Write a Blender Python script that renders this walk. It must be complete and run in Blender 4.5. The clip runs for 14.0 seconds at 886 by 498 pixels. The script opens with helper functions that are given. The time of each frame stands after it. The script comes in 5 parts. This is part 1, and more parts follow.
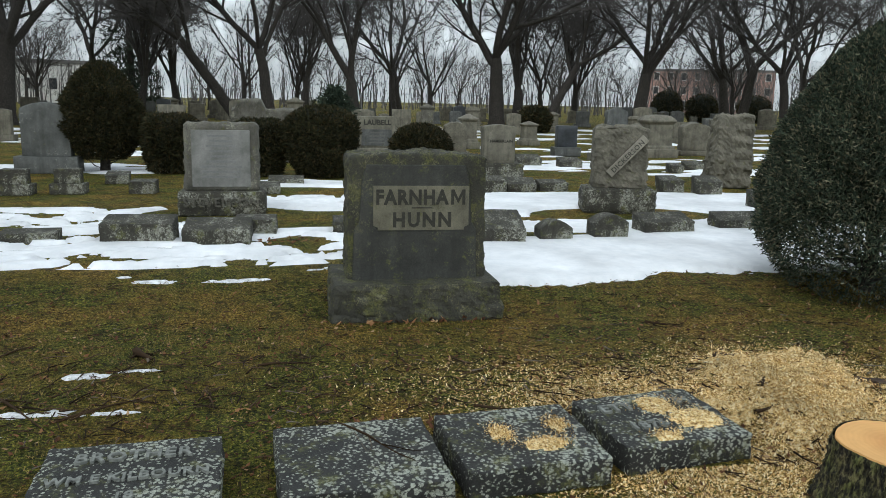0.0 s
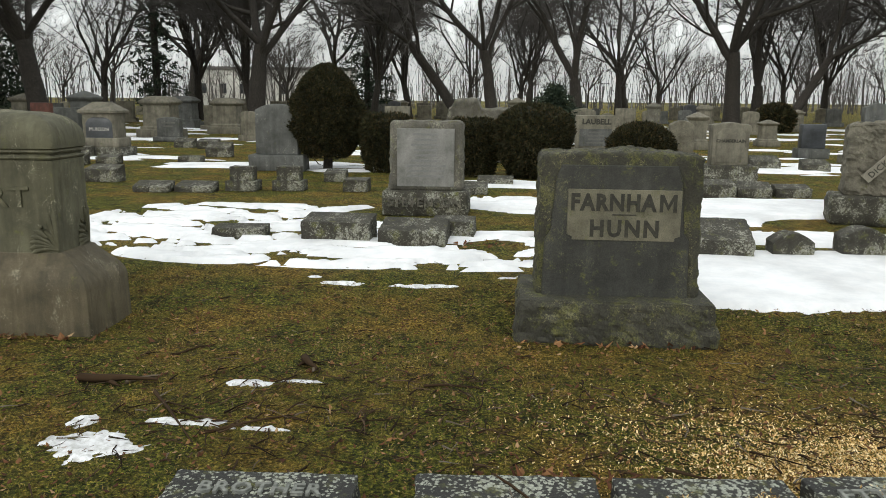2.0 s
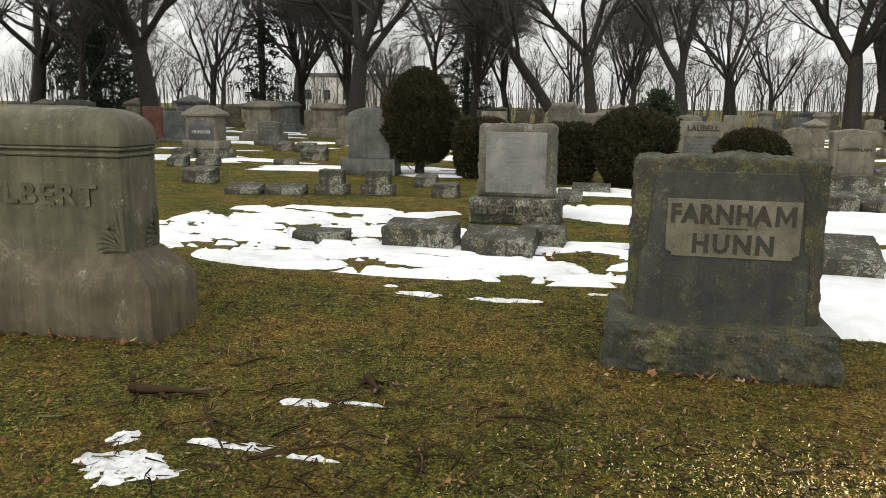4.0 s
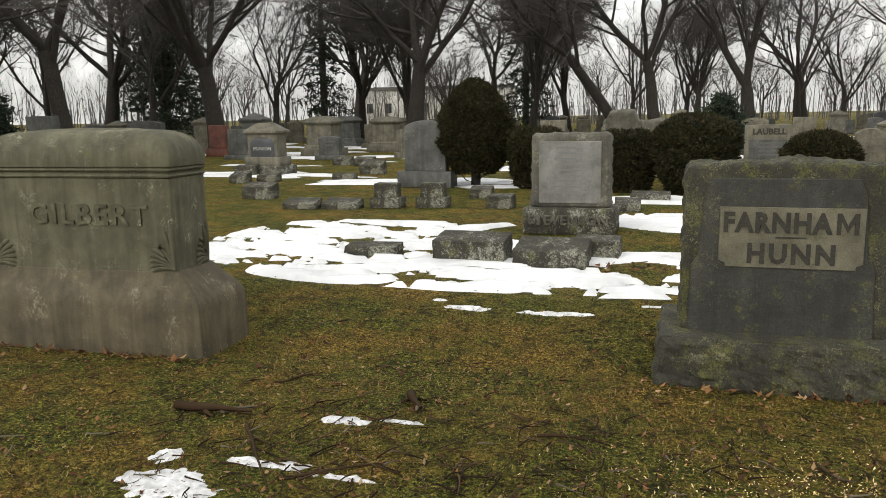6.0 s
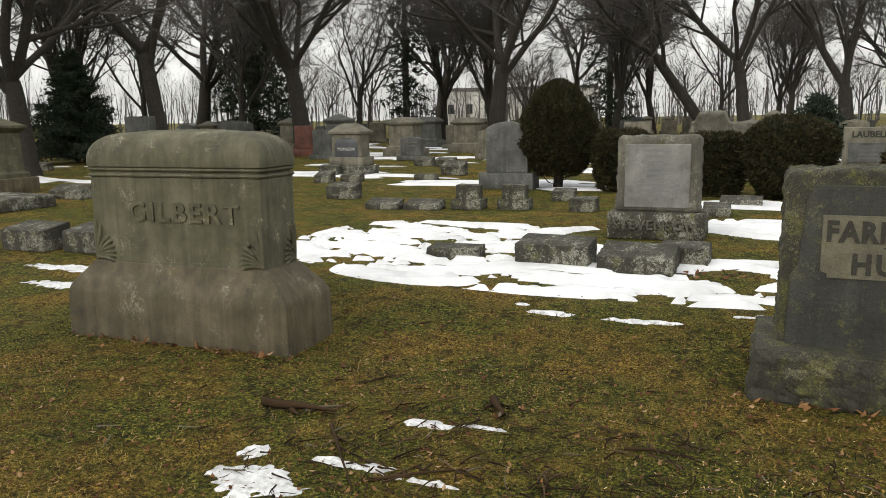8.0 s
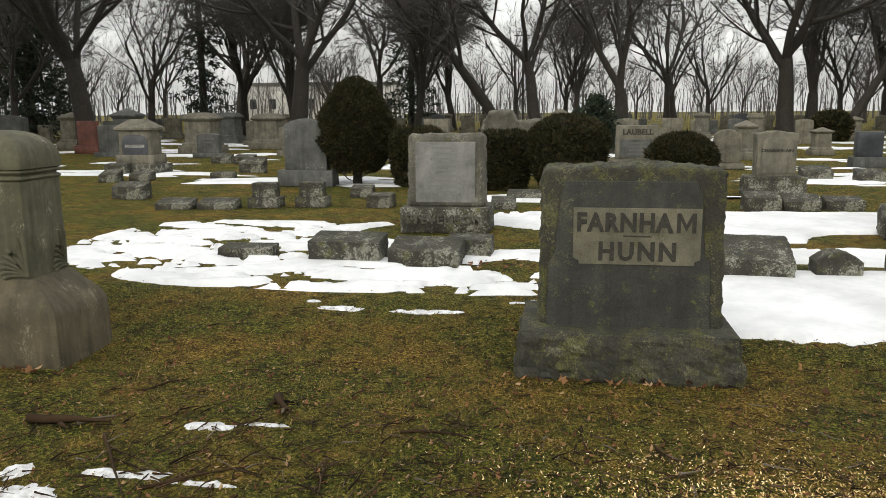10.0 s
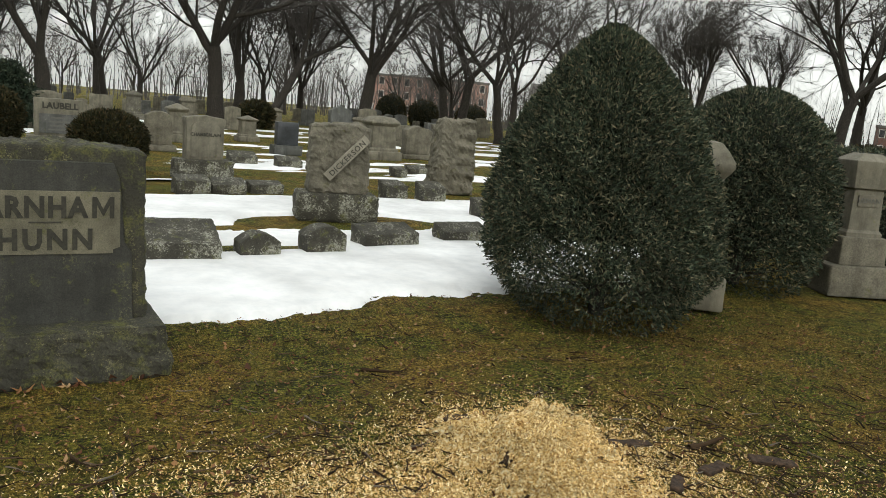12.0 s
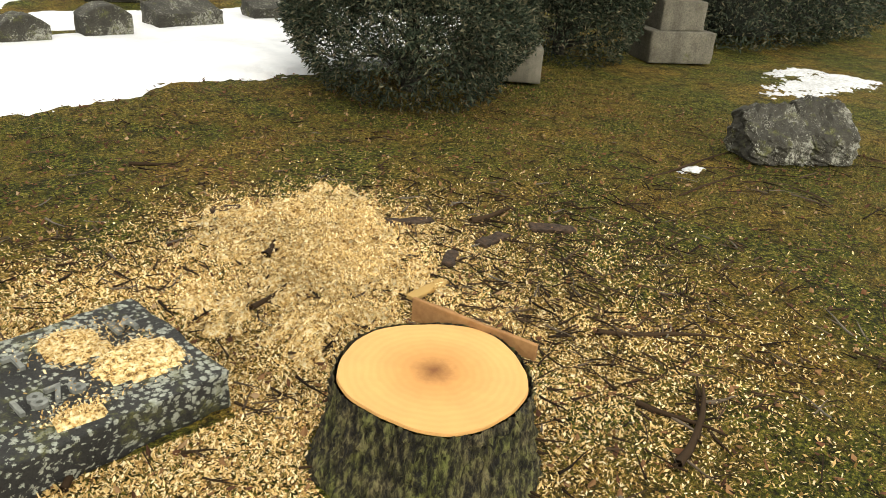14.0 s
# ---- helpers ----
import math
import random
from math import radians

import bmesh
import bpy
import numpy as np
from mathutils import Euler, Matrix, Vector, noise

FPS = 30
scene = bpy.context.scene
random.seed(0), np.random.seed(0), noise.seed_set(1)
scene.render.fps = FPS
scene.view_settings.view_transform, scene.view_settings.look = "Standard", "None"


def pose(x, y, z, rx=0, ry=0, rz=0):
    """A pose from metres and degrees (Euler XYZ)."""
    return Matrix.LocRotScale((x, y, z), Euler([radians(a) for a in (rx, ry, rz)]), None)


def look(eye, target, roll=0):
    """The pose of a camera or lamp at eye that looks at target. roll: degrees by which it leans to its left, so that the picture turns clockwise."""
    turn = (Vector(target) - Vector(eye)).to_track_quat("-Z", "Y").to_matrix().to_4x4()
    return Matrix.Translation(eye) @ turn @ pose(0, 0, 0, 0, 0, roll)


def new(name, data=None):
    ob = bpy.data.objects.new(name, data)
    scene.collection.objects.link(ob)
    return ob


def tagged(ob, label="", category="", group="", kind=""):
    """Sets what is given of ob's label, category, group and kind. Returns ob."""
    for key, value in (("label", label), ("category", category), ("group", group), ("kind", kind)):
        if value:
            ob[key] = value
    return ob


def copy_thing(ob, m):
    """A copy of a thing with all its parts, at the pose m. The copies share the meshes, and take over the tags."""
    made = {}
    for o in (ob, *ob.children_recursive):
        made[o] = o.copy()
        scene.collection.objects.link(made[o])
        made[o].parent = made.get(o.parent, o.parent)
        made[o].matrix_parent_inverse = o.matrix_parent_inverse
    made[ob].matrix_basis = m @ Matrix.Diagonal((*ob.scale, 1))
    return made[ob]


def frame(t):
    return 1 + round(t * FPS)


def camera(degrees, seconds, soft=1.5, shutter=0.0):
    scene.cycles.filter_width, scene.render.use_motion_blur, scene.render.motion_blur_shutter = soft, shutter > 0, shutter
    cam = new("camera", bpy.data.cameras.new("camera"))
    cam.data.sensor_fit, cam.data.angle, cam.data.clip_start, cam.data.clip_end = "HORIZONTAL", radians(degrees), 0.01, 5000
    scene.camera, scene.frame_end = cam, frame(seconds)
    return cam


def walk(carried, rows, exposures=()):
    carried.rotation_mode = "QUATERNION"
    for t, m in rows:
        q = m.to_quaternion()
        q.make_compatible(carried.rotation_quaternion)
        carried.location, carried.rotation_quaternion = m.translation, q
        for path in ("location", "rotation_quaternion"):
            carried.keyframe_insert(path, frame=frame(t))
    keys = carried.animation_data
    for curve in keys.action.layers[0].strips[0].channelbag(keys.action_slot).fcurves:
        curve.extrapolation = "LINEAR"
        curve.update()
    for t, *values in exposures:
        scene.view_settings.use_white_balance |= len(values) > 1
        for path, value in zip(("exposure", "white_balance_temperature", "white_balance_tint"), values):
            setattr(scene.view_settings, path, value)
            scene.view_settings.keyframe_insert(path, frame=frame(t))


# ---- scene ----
cam = camera(59.8, 14.0, soft=0.75)
PATH = [
    (0, (-0.287, -5.474, 1.569), (0.096, -3.548, 1.191), 1.3),
    (0.5, (-0.289, -5.348, 1.539), (-0.069, -3.396, 1.16), 1.0),
    (1, (-0.305, -5.134, 1.546), (-0.133, -3.173, 1.194), 1.4),
    (1.5, (-0.231, -5.022, 1.521), (-0.195, -3.06, 1.135), 1.2),
    (2, (-0.043, -4.867, 1.512), (-0.225, -2.913, 1.128), 0.5),
    (2.5, (0.04, -4.746, 1.494), (-0.231, -2.806, 1.089), 0.7),
    (3, (0.004, -4.567, 1.466), (-0.274, -2.62, 1.101), 1.7),
    (3.5, (-0.025, -4.439, 1.456), (-0.334, -2.497, 1.092), 2.1),
    (3.7, (-0.014, -4.428, 1.456), (-0.378, -2.497, 1.083), 1.7),
    (5.8, (0.083, -4.306, 1.452), (-0.47, -2.415, 1.109), -0.9),
    (6, (0.1, -4.316, 1.464), (-0.489, -2.435, 1.122), -1.0),
    (6.5, (0.052, -4.293, 1.443), (-0.714, -2.475, 1.114), -1.9),
    (7, (0.049, -4.286, 1.452), (-0.797, -2.503, 1.124), -1.7),
    (7.2, (0.044, -4.288, 1.459), (-0.795, -2.503, 1.13), -1.4),
    (9.3, (0.13, -4.337, 1.489), (-0.406, -2.443, 1.137), -1.0),
    (9.5, (0.16, -4.359, 1.492), (-0.314, -2.448, 1.139), -0.8),
    (10, (0.25, -4.37, 1.504), (-0.06, -2.426, 1.151), -0.4),
    (10.5, (0.33, -4.419, 1.509), (0.276, -2.45, 1.163), 1.1),
    (11, (0.349, -4.355, 1.498), (0.758, -2.43, 1.14), 2.7),
    (11.5, (0.356, -4.281, 1.505), (1.179, -2.491, 1.158), 4.1),
    (12, (0.371, -4.244, 1.499), (1.403, -2.565, 1.156), 4.9),
    (12.5, (0.432, -4.29, 1.512), (1.655, -2.75, 1.149), 5.2),
    (13, (0.507, -4.259, 1.459), (1.826, -2.855, 0.922), 5.8),
    (13.5, (0.734, -4.279, 1.415), (1.954, -2.87, 0.688), 5.0),
    (14, (0.915, -4.279, 1.398), (2.156, -2.95, 0.566), 4.9),
]
EXPOSURES = [(0.0, -1.28, 6050, 3), (1.5, -1.15, 6550, 4), (3.0, -0.95, 6900, 6), (6.5, -0.97, 7000, 8), (10.5, -1.05, 6950, 7),
             (12.5, -1.10, 6900, 3), (13.2, -0.85, 7200, 4), (14.0, -0.60, 7400, 6)]
walk(cam, [(t, look(eye, target, roll)) for t, eye, target, roll in PATH], EXPOSURES)

# ---- light: overcast winter sky ----
world = bpy.data.worlds.new("overcast")
scene.world = world
world.use_nodes = True
wn, wl = world.node_tree.nodes, world.node_tree.links
sky = wn.new("ShaderNodeTexSky")
sky.sky_type, sky.sun_disc, sky.sun_elevation, sky.sun_rotation = "NISHITA", False, radians(42), radians(200)
sky.air_density, sky.dust_density = 1.0, 4.0
grey = wn.new("ShaderNodeHueSaturation")
grey.inputs["Saturation"].default_value = 0.3
wl.new(sky.outputs[0], grey.inputs["Color"])
cloud = wn.new("ShaderNodeTexNoise")
cloud.inputs["Scale"].default_value, cloud.inputs["Detail"].default_value = 2.2, 6
cmap = wn.new("ShaderNodeMapRange")
cmap.inputs[3].default_value, cmap.inputs[4].default_value = 2.6, 3.8
wl.new(cloud.outputs[0], cmap.inputs[0])
cmul = wn.new("ShaderNodeVectorMath")
cmul.operation = "SCALE"
wl.new(grey.outputs[0], cmul.inputs[0])
wl.new(cmap.outputs[0], cmul.inputs["Scale"])
overcast = wn.new("ShaderNodeMix")
overcast.data_type, overcast.blend_type = "RGBA", "MIX"
overcast.inputs[0].default_value = 0.7
overcast.inputs[7].default_value = (17.4, 17.9, 18.6, 1)
wl.new(cmul.outputs[0], overcast.inputs[6])
wl.new(overcast.outputs[2], wn["Background"].inputs[0])
wn["Background"].inputs[1].default_value = 0.15

sun = new("sun", bpy.data.lights.new("sun", "SUN"))
sun.data.energy, sun.data.angle, sun.data.color = 0.45, radians(35), (1, 0.97, 0.92)
sun.rotation_euler = Euler((radians(48), 0, radians(-20)))


# ---- materials ----
def nodes_of(name):
    m = bpy.data.materials.new(name)
    m.use_nodes = True
    nt = m.node_tree
    return m, nt.nodes, nt.links, nt.nodes["Principled BSDF"]


def noise_node(n, l, scale, detail=5, rough=0.6, coord=None):
    t = n.new("ShaderNodeTexNoise")
    t.inputs["Scale"].default_value, t.inputs["Detail"].default_value, t.inputs["Roughness"].default_value = scale, detail, rough
    if coord is not None:
        l.new(coord, t.inputs["Vector"])
    return t.outputs[0]


def ramp(n, l, src, stops):
    r = n.new("ShaderNodeValToRGB")
    el = r.color_ramp.elements
    while len(el) < len(stops):
        el.new(0.5)
    for e, (p, c) in zip(el, stops):
        e.position = p
        e.color = (*c, 1) if len(c) == 3 else c
    l.new(src, r.inputs[0])
    return r.outputs[0]


def mix(n, l, fac, a, b, mode="MIX"):
    m = n.new("ShaderNodeMix")
    m.data_type, m.blend_type = "RGBA", mode
    for sock, v in ((m.inputs[0], fac), (m.inputs[6], a), (m.inputs[7], b)):
        if isinstance(v, (int, float)):
            sock.default_value = v
        elif isinstance(v, tuple):
            sock.default_value = (*v, 1)
        else:
            l.new(v, sock)
    return m.outputs[2]


def bump(n, l, p, src, strength, dist):
    b = n.new("ShaderNodeBump")
    b.inputs["Strength"].default_value, b.inputs["Distance"].default_value = strength, dist
    l.new(src, b.inputs["Height"])
    l.new(b.outputs[0], p.inputs["Normal"])


def up_mask(n, l):
    g = n.new("ShaderNodeNewGeometry")
    s = n.new("ShaderNodeSeparateXYZ")
    l.new(g.outputs["Normal"], s.inputs[0])
    return s.outputs[2]


def stone(name, base, dark, grain=160, lichen=None, lichen_amt=0.5, moss=0.0, rough=0.75, streak=0.4, relief=0.4, lich_scale=22, spot=0.22, fine_w=1.0, edge=None):
    """Weathered cut stone: mineral grain, broad stains, run-off streaks, lichen blotches."""
    m, n, l, p = nodes_of(name)
    co = n.new("ShaderNodeTexCoord").outputs["Object"]
    g = noise_node(n, l, grain, 3, 0.7, co)
    c = ramp(n, l, g, [(0.32, dark), (0.62, base)])
    stain = ramp(n, l, noise_node(n, l, 3.5, 6, 0.65, co), [(0.3, (0.42, 0.42, 0.38)), (0.65, (1.15, 1.13, 1.08))])
    c = mix(n, l, 1.0, c, stain, "MULTIPLY")
    mp = n.new("ShaderNodeMapping")
    mp.inputs["Scale"].default_value = (14, 14, 0.9)
    l.new(co, mp.inputs[0])
    st = ramp(n, l, noise_node(n, l, 1.0, 4, 0.6, mp.outputs[0]), [(0.4, (0.5, 0.5, 0.45)), (0.6, (1, 1, 1))])
    c = mix(n, l, streak, c, st, "MULTIPLY")
    if lichen:
        v = n.new("ShaderNodeTexVoronoi")
        v.inputs["Scale"].default_value = lich_scale
        wob = mix(n, l, 0.05, co, n.new("ShaderNodeTexNoise").outputs[1], "ADD")
        l.new(wob, v.inputs["Vector"])
        big = noise_node(n, l, 4.0, 4, 0.7, co)
        fine = noise_node(n, l, lich_scale * 4, 4, 0.75, co)
        a = n.new("ShaderNodeMath"); a.operation = "MULTIPLY_ADD"
        l.new(v.outputs["Distance"], a.inputs[0]); a.inputs[1].default_value = -spot; l.new(big, a.inputs[2])
        b = n.new("ShaderNodeMath"); b.operation = "MULTIPLY_ADD"
        l.new(fine, b.inputs[0]); b.inputs[1].default_value = fine_w; l.new(a.outputs[0], b.inputs[2])
        cover = n.new("ShaderNodeMath"); cover.operation = "MULTIPLY"
        l.new(b.outputs[0], cover.inputs[0]); cover.inputs[1].default_value = 0.7
        k = edge or 0.80 - 0.20 * lichen_amt
        f = ramp(n, l, cover.outputs[0], [(k, (0, 0, 0)), (k + 0.03, (1, 1, 1))])
        lc = ramp(n, l, noise_node(n, l, 60, 2, 0.6, co), [(0.35, tuple(0.6 * x for x in lichen)), (0.65, lichen)])
        c = mix(n, l, f, c, lc)
    if moss:
        f = ramp(n, l, noise_node(n, l, 9, 6, 0.75, co), [(0.62 - 0.2 * moss, (0, 0, 0)), (0.74 - 0.1 * moss, (1, 1, 1))])
        mc = ramp(n, l, noise_node(n, l, 90, 3, 0.7, co), [(0.35, (0.035, 0.04, 0.012)), (0.65, (0.16, 0.16, 0.04))])
        c = mix(n, l, f, c, mc)
    l.new(c, p.inputs["Base Color"])
    p.inputs["Roughness"].default_value = rough
    bump(n, l, p, noise_node(n, l, grain * 0.25, 8, 0.75, co), min(1.0, relief * 1.3), 0.012)
    return m


def plain(name, stops, scale, rough=0.8, relief=0.3, dist=0.005, detail=5, metal=0.0):
    m, n, l, p = nodes_of(name)
    co = n.new("ShaderNodeTexCoord").outputs["Object"]
    nz = noise_node(n, l, scale, detail, 0.65, co)
    c = ramp(n, l, nz, stops)
    broad = ramp(n, l, noise_node(n, l, scale * 0.12, 3, 0.6, co), [(0.3, (0.75, 0.75, 0.75)), (0.7, (1.1, 1.1, 1.1))])
    l.new(mix(n, l, 1.0, c, broad, "MULTIPLY"), p.inputs["Base Color"])
    p.inputs["Roughness"].default_value, p.inputs["Metallic"].default_value = rough, metal
    bump(n, l, p, nz, relief, dist)
    return m


def leafy(name, stops, rough=0.6):
    """Colour picked leaf by leaf."""
    m, n, l, p = nodes_of(name)
    g = n.new("ShaderNodeNewGeometry")
    c = ramp(n, l, g.outputs["Random Per Island"], stops)
    co = n.new("ShaderNodeTexCoord").outputs["Object"]
    br = ramp(n, l, noise_node(n, l, 2.0, 3, 0.6, co), [(0.3, (0.7, 0.7, 0.7)), (0.7, (1.2, 1.2, 1.2))])
    l.new(mix(n, l, 1.0, c, br, "MULTIPLY"), p.inputs["Base Color"])
    p.inputs["Roughness"].default_value = rough
    p.inputs["Specular IOR Level"].default_value = 0.15
    return m


def turf_material():
    m, n, l, p = nodes_of("turf")
    co = n.new("ShaderNodeTexCoord").outputs["Object"]
    fine = noise_node(n, l, 48, 4, 0.7, co)
    green = ramp(n, l, fine, [(0.36, (0.008, 0.010, 0.002)), (0.47, (0.046, 0.056, 0.007)), (0.56, (0.115, 0.122, 0.016)), (0.66, (0.30, 0.26, 0.05))])
    brown = ramp(n, l, noise_node(n, l, 56, 4, 0.7, co), [(0.36, (0.014, 0.008, 0.002)), (0.46, (0.10, 0.066, 0.011)), (0.56, (0.235, 0.155, 0.027)), (0.66, (0.42, 0.30, 0.09))])
    f = ramp(n, l, noise_node(n, l, 1.1, 8, 0.72, co), [(0.45, (0, 0, 0)), (0.60, (1, 1, 1))])
    c = mix(n, l, f, green, brown)
    dirt = ramp(n, l, noise_node(n, l, 9, 5, 0.7, co), [(0.38, (0.25, 0.21, 0.18)), (0.52, (1, 1, 1))])
    c = mix(n, l, 0.8, c, dirt, "MULTIPLY")
    speck = n.new("ShaderNodeTexVoronoi")
    speck.inputs["Scale"].default_value = 38
    l.new(co, speck.inputs["Vector"])
    sf = ramp(n, l, speck.outputs["Distance"], [(0.12, (1, 1, 1)), (0.2, (0, 0, 0))])
    litter = ramp(n, l, speck.outputs["Color"], [(0.3, (0.03, 0.018, 0.010)), (0.55, (0.10, 0.055, 0.02)), (0.8, (0.30, 0.22, 0.09))])
    c = mix(n, l, sf, c, litter)
    grain = noise_node(n, l, 170, 3, 0.75, co)
    c = mix(n, l, 0.85, c, ramp(n, l, grain, [(0.36, (0.36, 0.36, 0.33)), (0.50, (1.15, 1.15, 1.1)), (0.64, (2.3, 2.2, 1.8))]), "MULTIPLY")
    l.new(c, p.inputs["Base Color"])
    p.inputs["Roughness"].default_value = 0.9
    p.inputs["Specular IOR Level"].default_value = 0.2
    both = n.new("ShaderNodeMath"); both.operation = "MULTIPLY_ADD"
    l.new(grain, both.inputs[0]); both.inputs[1].default_value = 0.35; l.new(fine, both.inputs[2])
    bump(n, l, p, both.outputs[0], 1.0, 0.04)
    return m


TURF = turf_material()
SNOW = plain("snow", [(0.3, (0.80, 0.82, 0.85)), (0.6, (0.90, 0.91, 0.93))], 9, 0.6, 0.35, 0.02)
OLD_SNOW = plain("old_snow", [(0.3, (0.42, 0.42, 0.41)), (0.6, (0.80, 0.81, 0.83))], 26, 0.6, 0.4, 0.01)
FARN = stone("dark_granite", (0.057, 0.058, 0.052), (0.025, 0.026, 0.024), 150, (0.13, 0.13, 0.07), 0.35, 0.25, 0.7, 0.5, 0.35, 60)
FARN_ROCK = stone("mossy_rock_face", (0.067, 0.065, 0.049), (0.025, 0.025, 0.020), 90, (0.20, 0.19, 0.10), 0.4, 0.6, 0.85, 0.3, 0.9, 34)
FARN_PLATE = stone("pale_panel_stone", (0.215, 0.202, 0.152), (0.122, 0.114, 0.083), 180, (0.10, 0.10, 0.05), 0.35, 0.25, 0.7, 0.3, 0.3, 45)
DARK_LETTER = plain("dark_letter", [(0.3, (0.018, 0.018, 0.014)), (0.7, (0.05, 0.047, 0.034))], 60, 0.8)
GILB = stone("buff_granite", (0.141, 0.136, 0.086), (0.090, 0.086, 0.055), 200, (0.42, 0.39, 0.28), 0.25, 0.12, 0.75, 0.55, 0.4, 60)
GILB_BASE = stone("brown_granite", (0.143, 0.119, 0.075), (0.085, 0.071, 0.043), 200, (0.40, 0.36, 0.26), 0.2, 0.1, 0.75, 0.6, 0.4, 60)
GREY_PANEL = stone("grey_granite", (0.247, 0.247, 0.240), (0.158, 0.158, 0.154), 170, None, 0, 0, 0.6, 0.2, 0.2)
GREY_ROCK = stone("grey_rock_face", (0.155, 0.147, 0.126), (0.075, 0.071, 0.061), 80, (0.30, 0.29, 0.22), 0.4, 0.3, 0.85, 0.2, 1.0, 26)
LICHEN_DARK = stone("lichened_slate_stone", (0.033, 0.033, 0.031), (0.011, 0.011, 0.011), 140, (0.40, 0.42, 0.35), 0.82, 0.45, 0.75, 0.2, 0.6, 52, 0.7, 0.85, 0.46)
LICHEN_MID = stone("lichened_grey_stone", (0.073, 0.068, 0.053), (0.028, 0.026, 0.020), 110, (0.36, 0.36, 0.30), 0.62, 0.35, 0.85, 0.2, 0.8, 34)
PALE_ROCK = stone("pale_rock_face", (0.196, 0.183, 0.148), (0.113, 0.102, 0.081), 60, (0.20, 0.19, 0.14), 0.3, 0.1, 0.85, 0.25, 1.0, 12)
PALE = stone("pale_stone", (0.207, 0.194, 0.157), (0.146, 0.134, 0.108), 150, (0.20, 0.2, 0.15), 0.2, 0.08, 0.75, 0.45, 0.3, 14)
RIBBON = stone("smooth_ribbon_stone", (0.34, 0.32, 0.27), (0.25, 0.23, 0.19), 150, None, 0, 0, 0.7, 0.2, 0.2)
DARK_POLISH = stone("blue_black_granite", (0.065, 0.072, 0.085), (0.03, 0.034, 0.042), 220, None, 0, 0, 0.35, 0.1, 0.1)
BLUE_GREY = stone("blue_grey_granite", (0.122, 0.128, 0.128), (0.070, 0.072, 0.072), 180, (0.34, 0.34, 0.30), 0.15, 0.05, 0.65, 0.4, 0.25, 18)
RED_STONE = stone("red_granite", (0.20, 0.075, 0.055), (0.09, 0.035, 0.028), 180, None, 0, 0, 0.5, 0.2, 0.2)
LETTER_GREY = plain("letter_grey", [(0.3, (0.09, 0.09, 0.085)), (0.7, (0.15, 0.145, 0.13))], 60, 0.8)
WORN = plain("worn_letter_stone", [(0.3, (0.15, 0.15, 0.145)), (0.7, (0.22, 0.22, 0.21))], 80, 0.8)
RAISED = plain("raised_letter_stone", [(0.3, (0.11, 0.115, 0.105)), (0.7, (0.26, 0.27, 0.24))], 40, 0.8)
LETTER_PALE = plain("letter_pale", [(0.3, (0.45, 0.44, 0.40)), (0.7, (0.6, 0.59, 0.55))], 60, 0.8)
BARK = plain("grey_brown_bark", [(0.3, (0.012, 0.010, 0.008)), (0.55, (0.040, 0.034, 0.028)), (0.75, (0.085, 0.075, 0.062))], 18, 0.95, 1.0, 0.03)
TWIG = plain("winter_twigs", [(0.3, (0.055, 0.050, 0.047)), (0.7, (0.135, 0.125, 0.118))], 6, 0.95, 0.2)


def furrowed_bark():
    m, n, l, p = nodes_of("mossy_stump_bark")
    co = n.new("ShaderNodeTexCoord").outputs["Object"]
    mp = n.new("ShaderNodeMapping")
    mp.inputs["Scale"].default_value = (1, 1, 0.28)
    l.new(co, mp.inputs[0])
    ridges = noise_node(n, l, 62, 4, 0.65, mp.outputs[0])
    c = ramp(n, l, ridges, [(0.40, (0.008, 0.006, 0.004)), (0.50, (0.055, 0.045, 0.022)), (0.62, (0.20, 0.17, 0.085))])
    green = ramp(n, l, noise_node(n, l, 8, 4, 0.6, co), [(0.4, (1, 1, 1)), (0.65, (0.75, 0.95, 0.5))])
    l.new(mix(n, l, 1.0, c, green, "MULTIPLY"), p.inputs["Base Color"])
    p.inputs["Roughness"].default_value = 0.95
    bump(n, l, p, ridges, 1.0, 0.03)
    return m


STUMP_BARK = furrowed_bark()
YEW = leafy("yew_needles", [(0.0, (0.014, 0.022, 0.014)), (0.4, (0.040, 0.056, 0.036)), (0.75, (0.088, 0.104, 0.066)), (1.0, (0.21, 0.18, 0.115))])
YEW_BROWN = leafy("bronzed_yew_needles", [(0.0, (0.010, 0.012, 0.006)), (0.5, (0.028, 0.030, 0.012)), (0.85, (0.055, 0.045, 0.02)), (1.0, (0.10, 0.065, 0.03))])
# near-black green for the shrub cores: shade between the needles set as colour
YEW_CORE = plain("painted_yew_shade", [(0.3, (0.006, 0.008, 0.005)), (0.7, (0.022, 0.026, 0.015))], 14, 1.0, 1.0, 0.05)
PINE = leafy("pine_needles", [(0.0, (0.012, 0.022, 0.014)), (0.6, (0.03, 0.045, 0.028)), (1.0, (0.06, 0.07, 0.045))])
TORN_BARK = plain("torn_brown_bark", [(0.35, (0.012, 0.007, 0.004)), (0.65, (0.075, 0.042, 0.022))], 40, 0.95, 1.0, 0.01, 3)
PALE_PINE = leafy("pale_pine_needles", [(0.0, (0.03, 0.042, 0.03)), (0.6, (0.055, 0.07, 0.048)), (1.0, (0.10, 0.115, 0.08))])
SAWDUST = plain("sawdust", [(0.36, (0.14, 0.07, 0.02)), (0.43, (0.62, 0.39, 0.13)), (0.52, (0.88, 0.66, 0.31)), (0.64, (0.96, 0.84, 0.55))], 60, 0.95, 1.0, 0.02, 3)
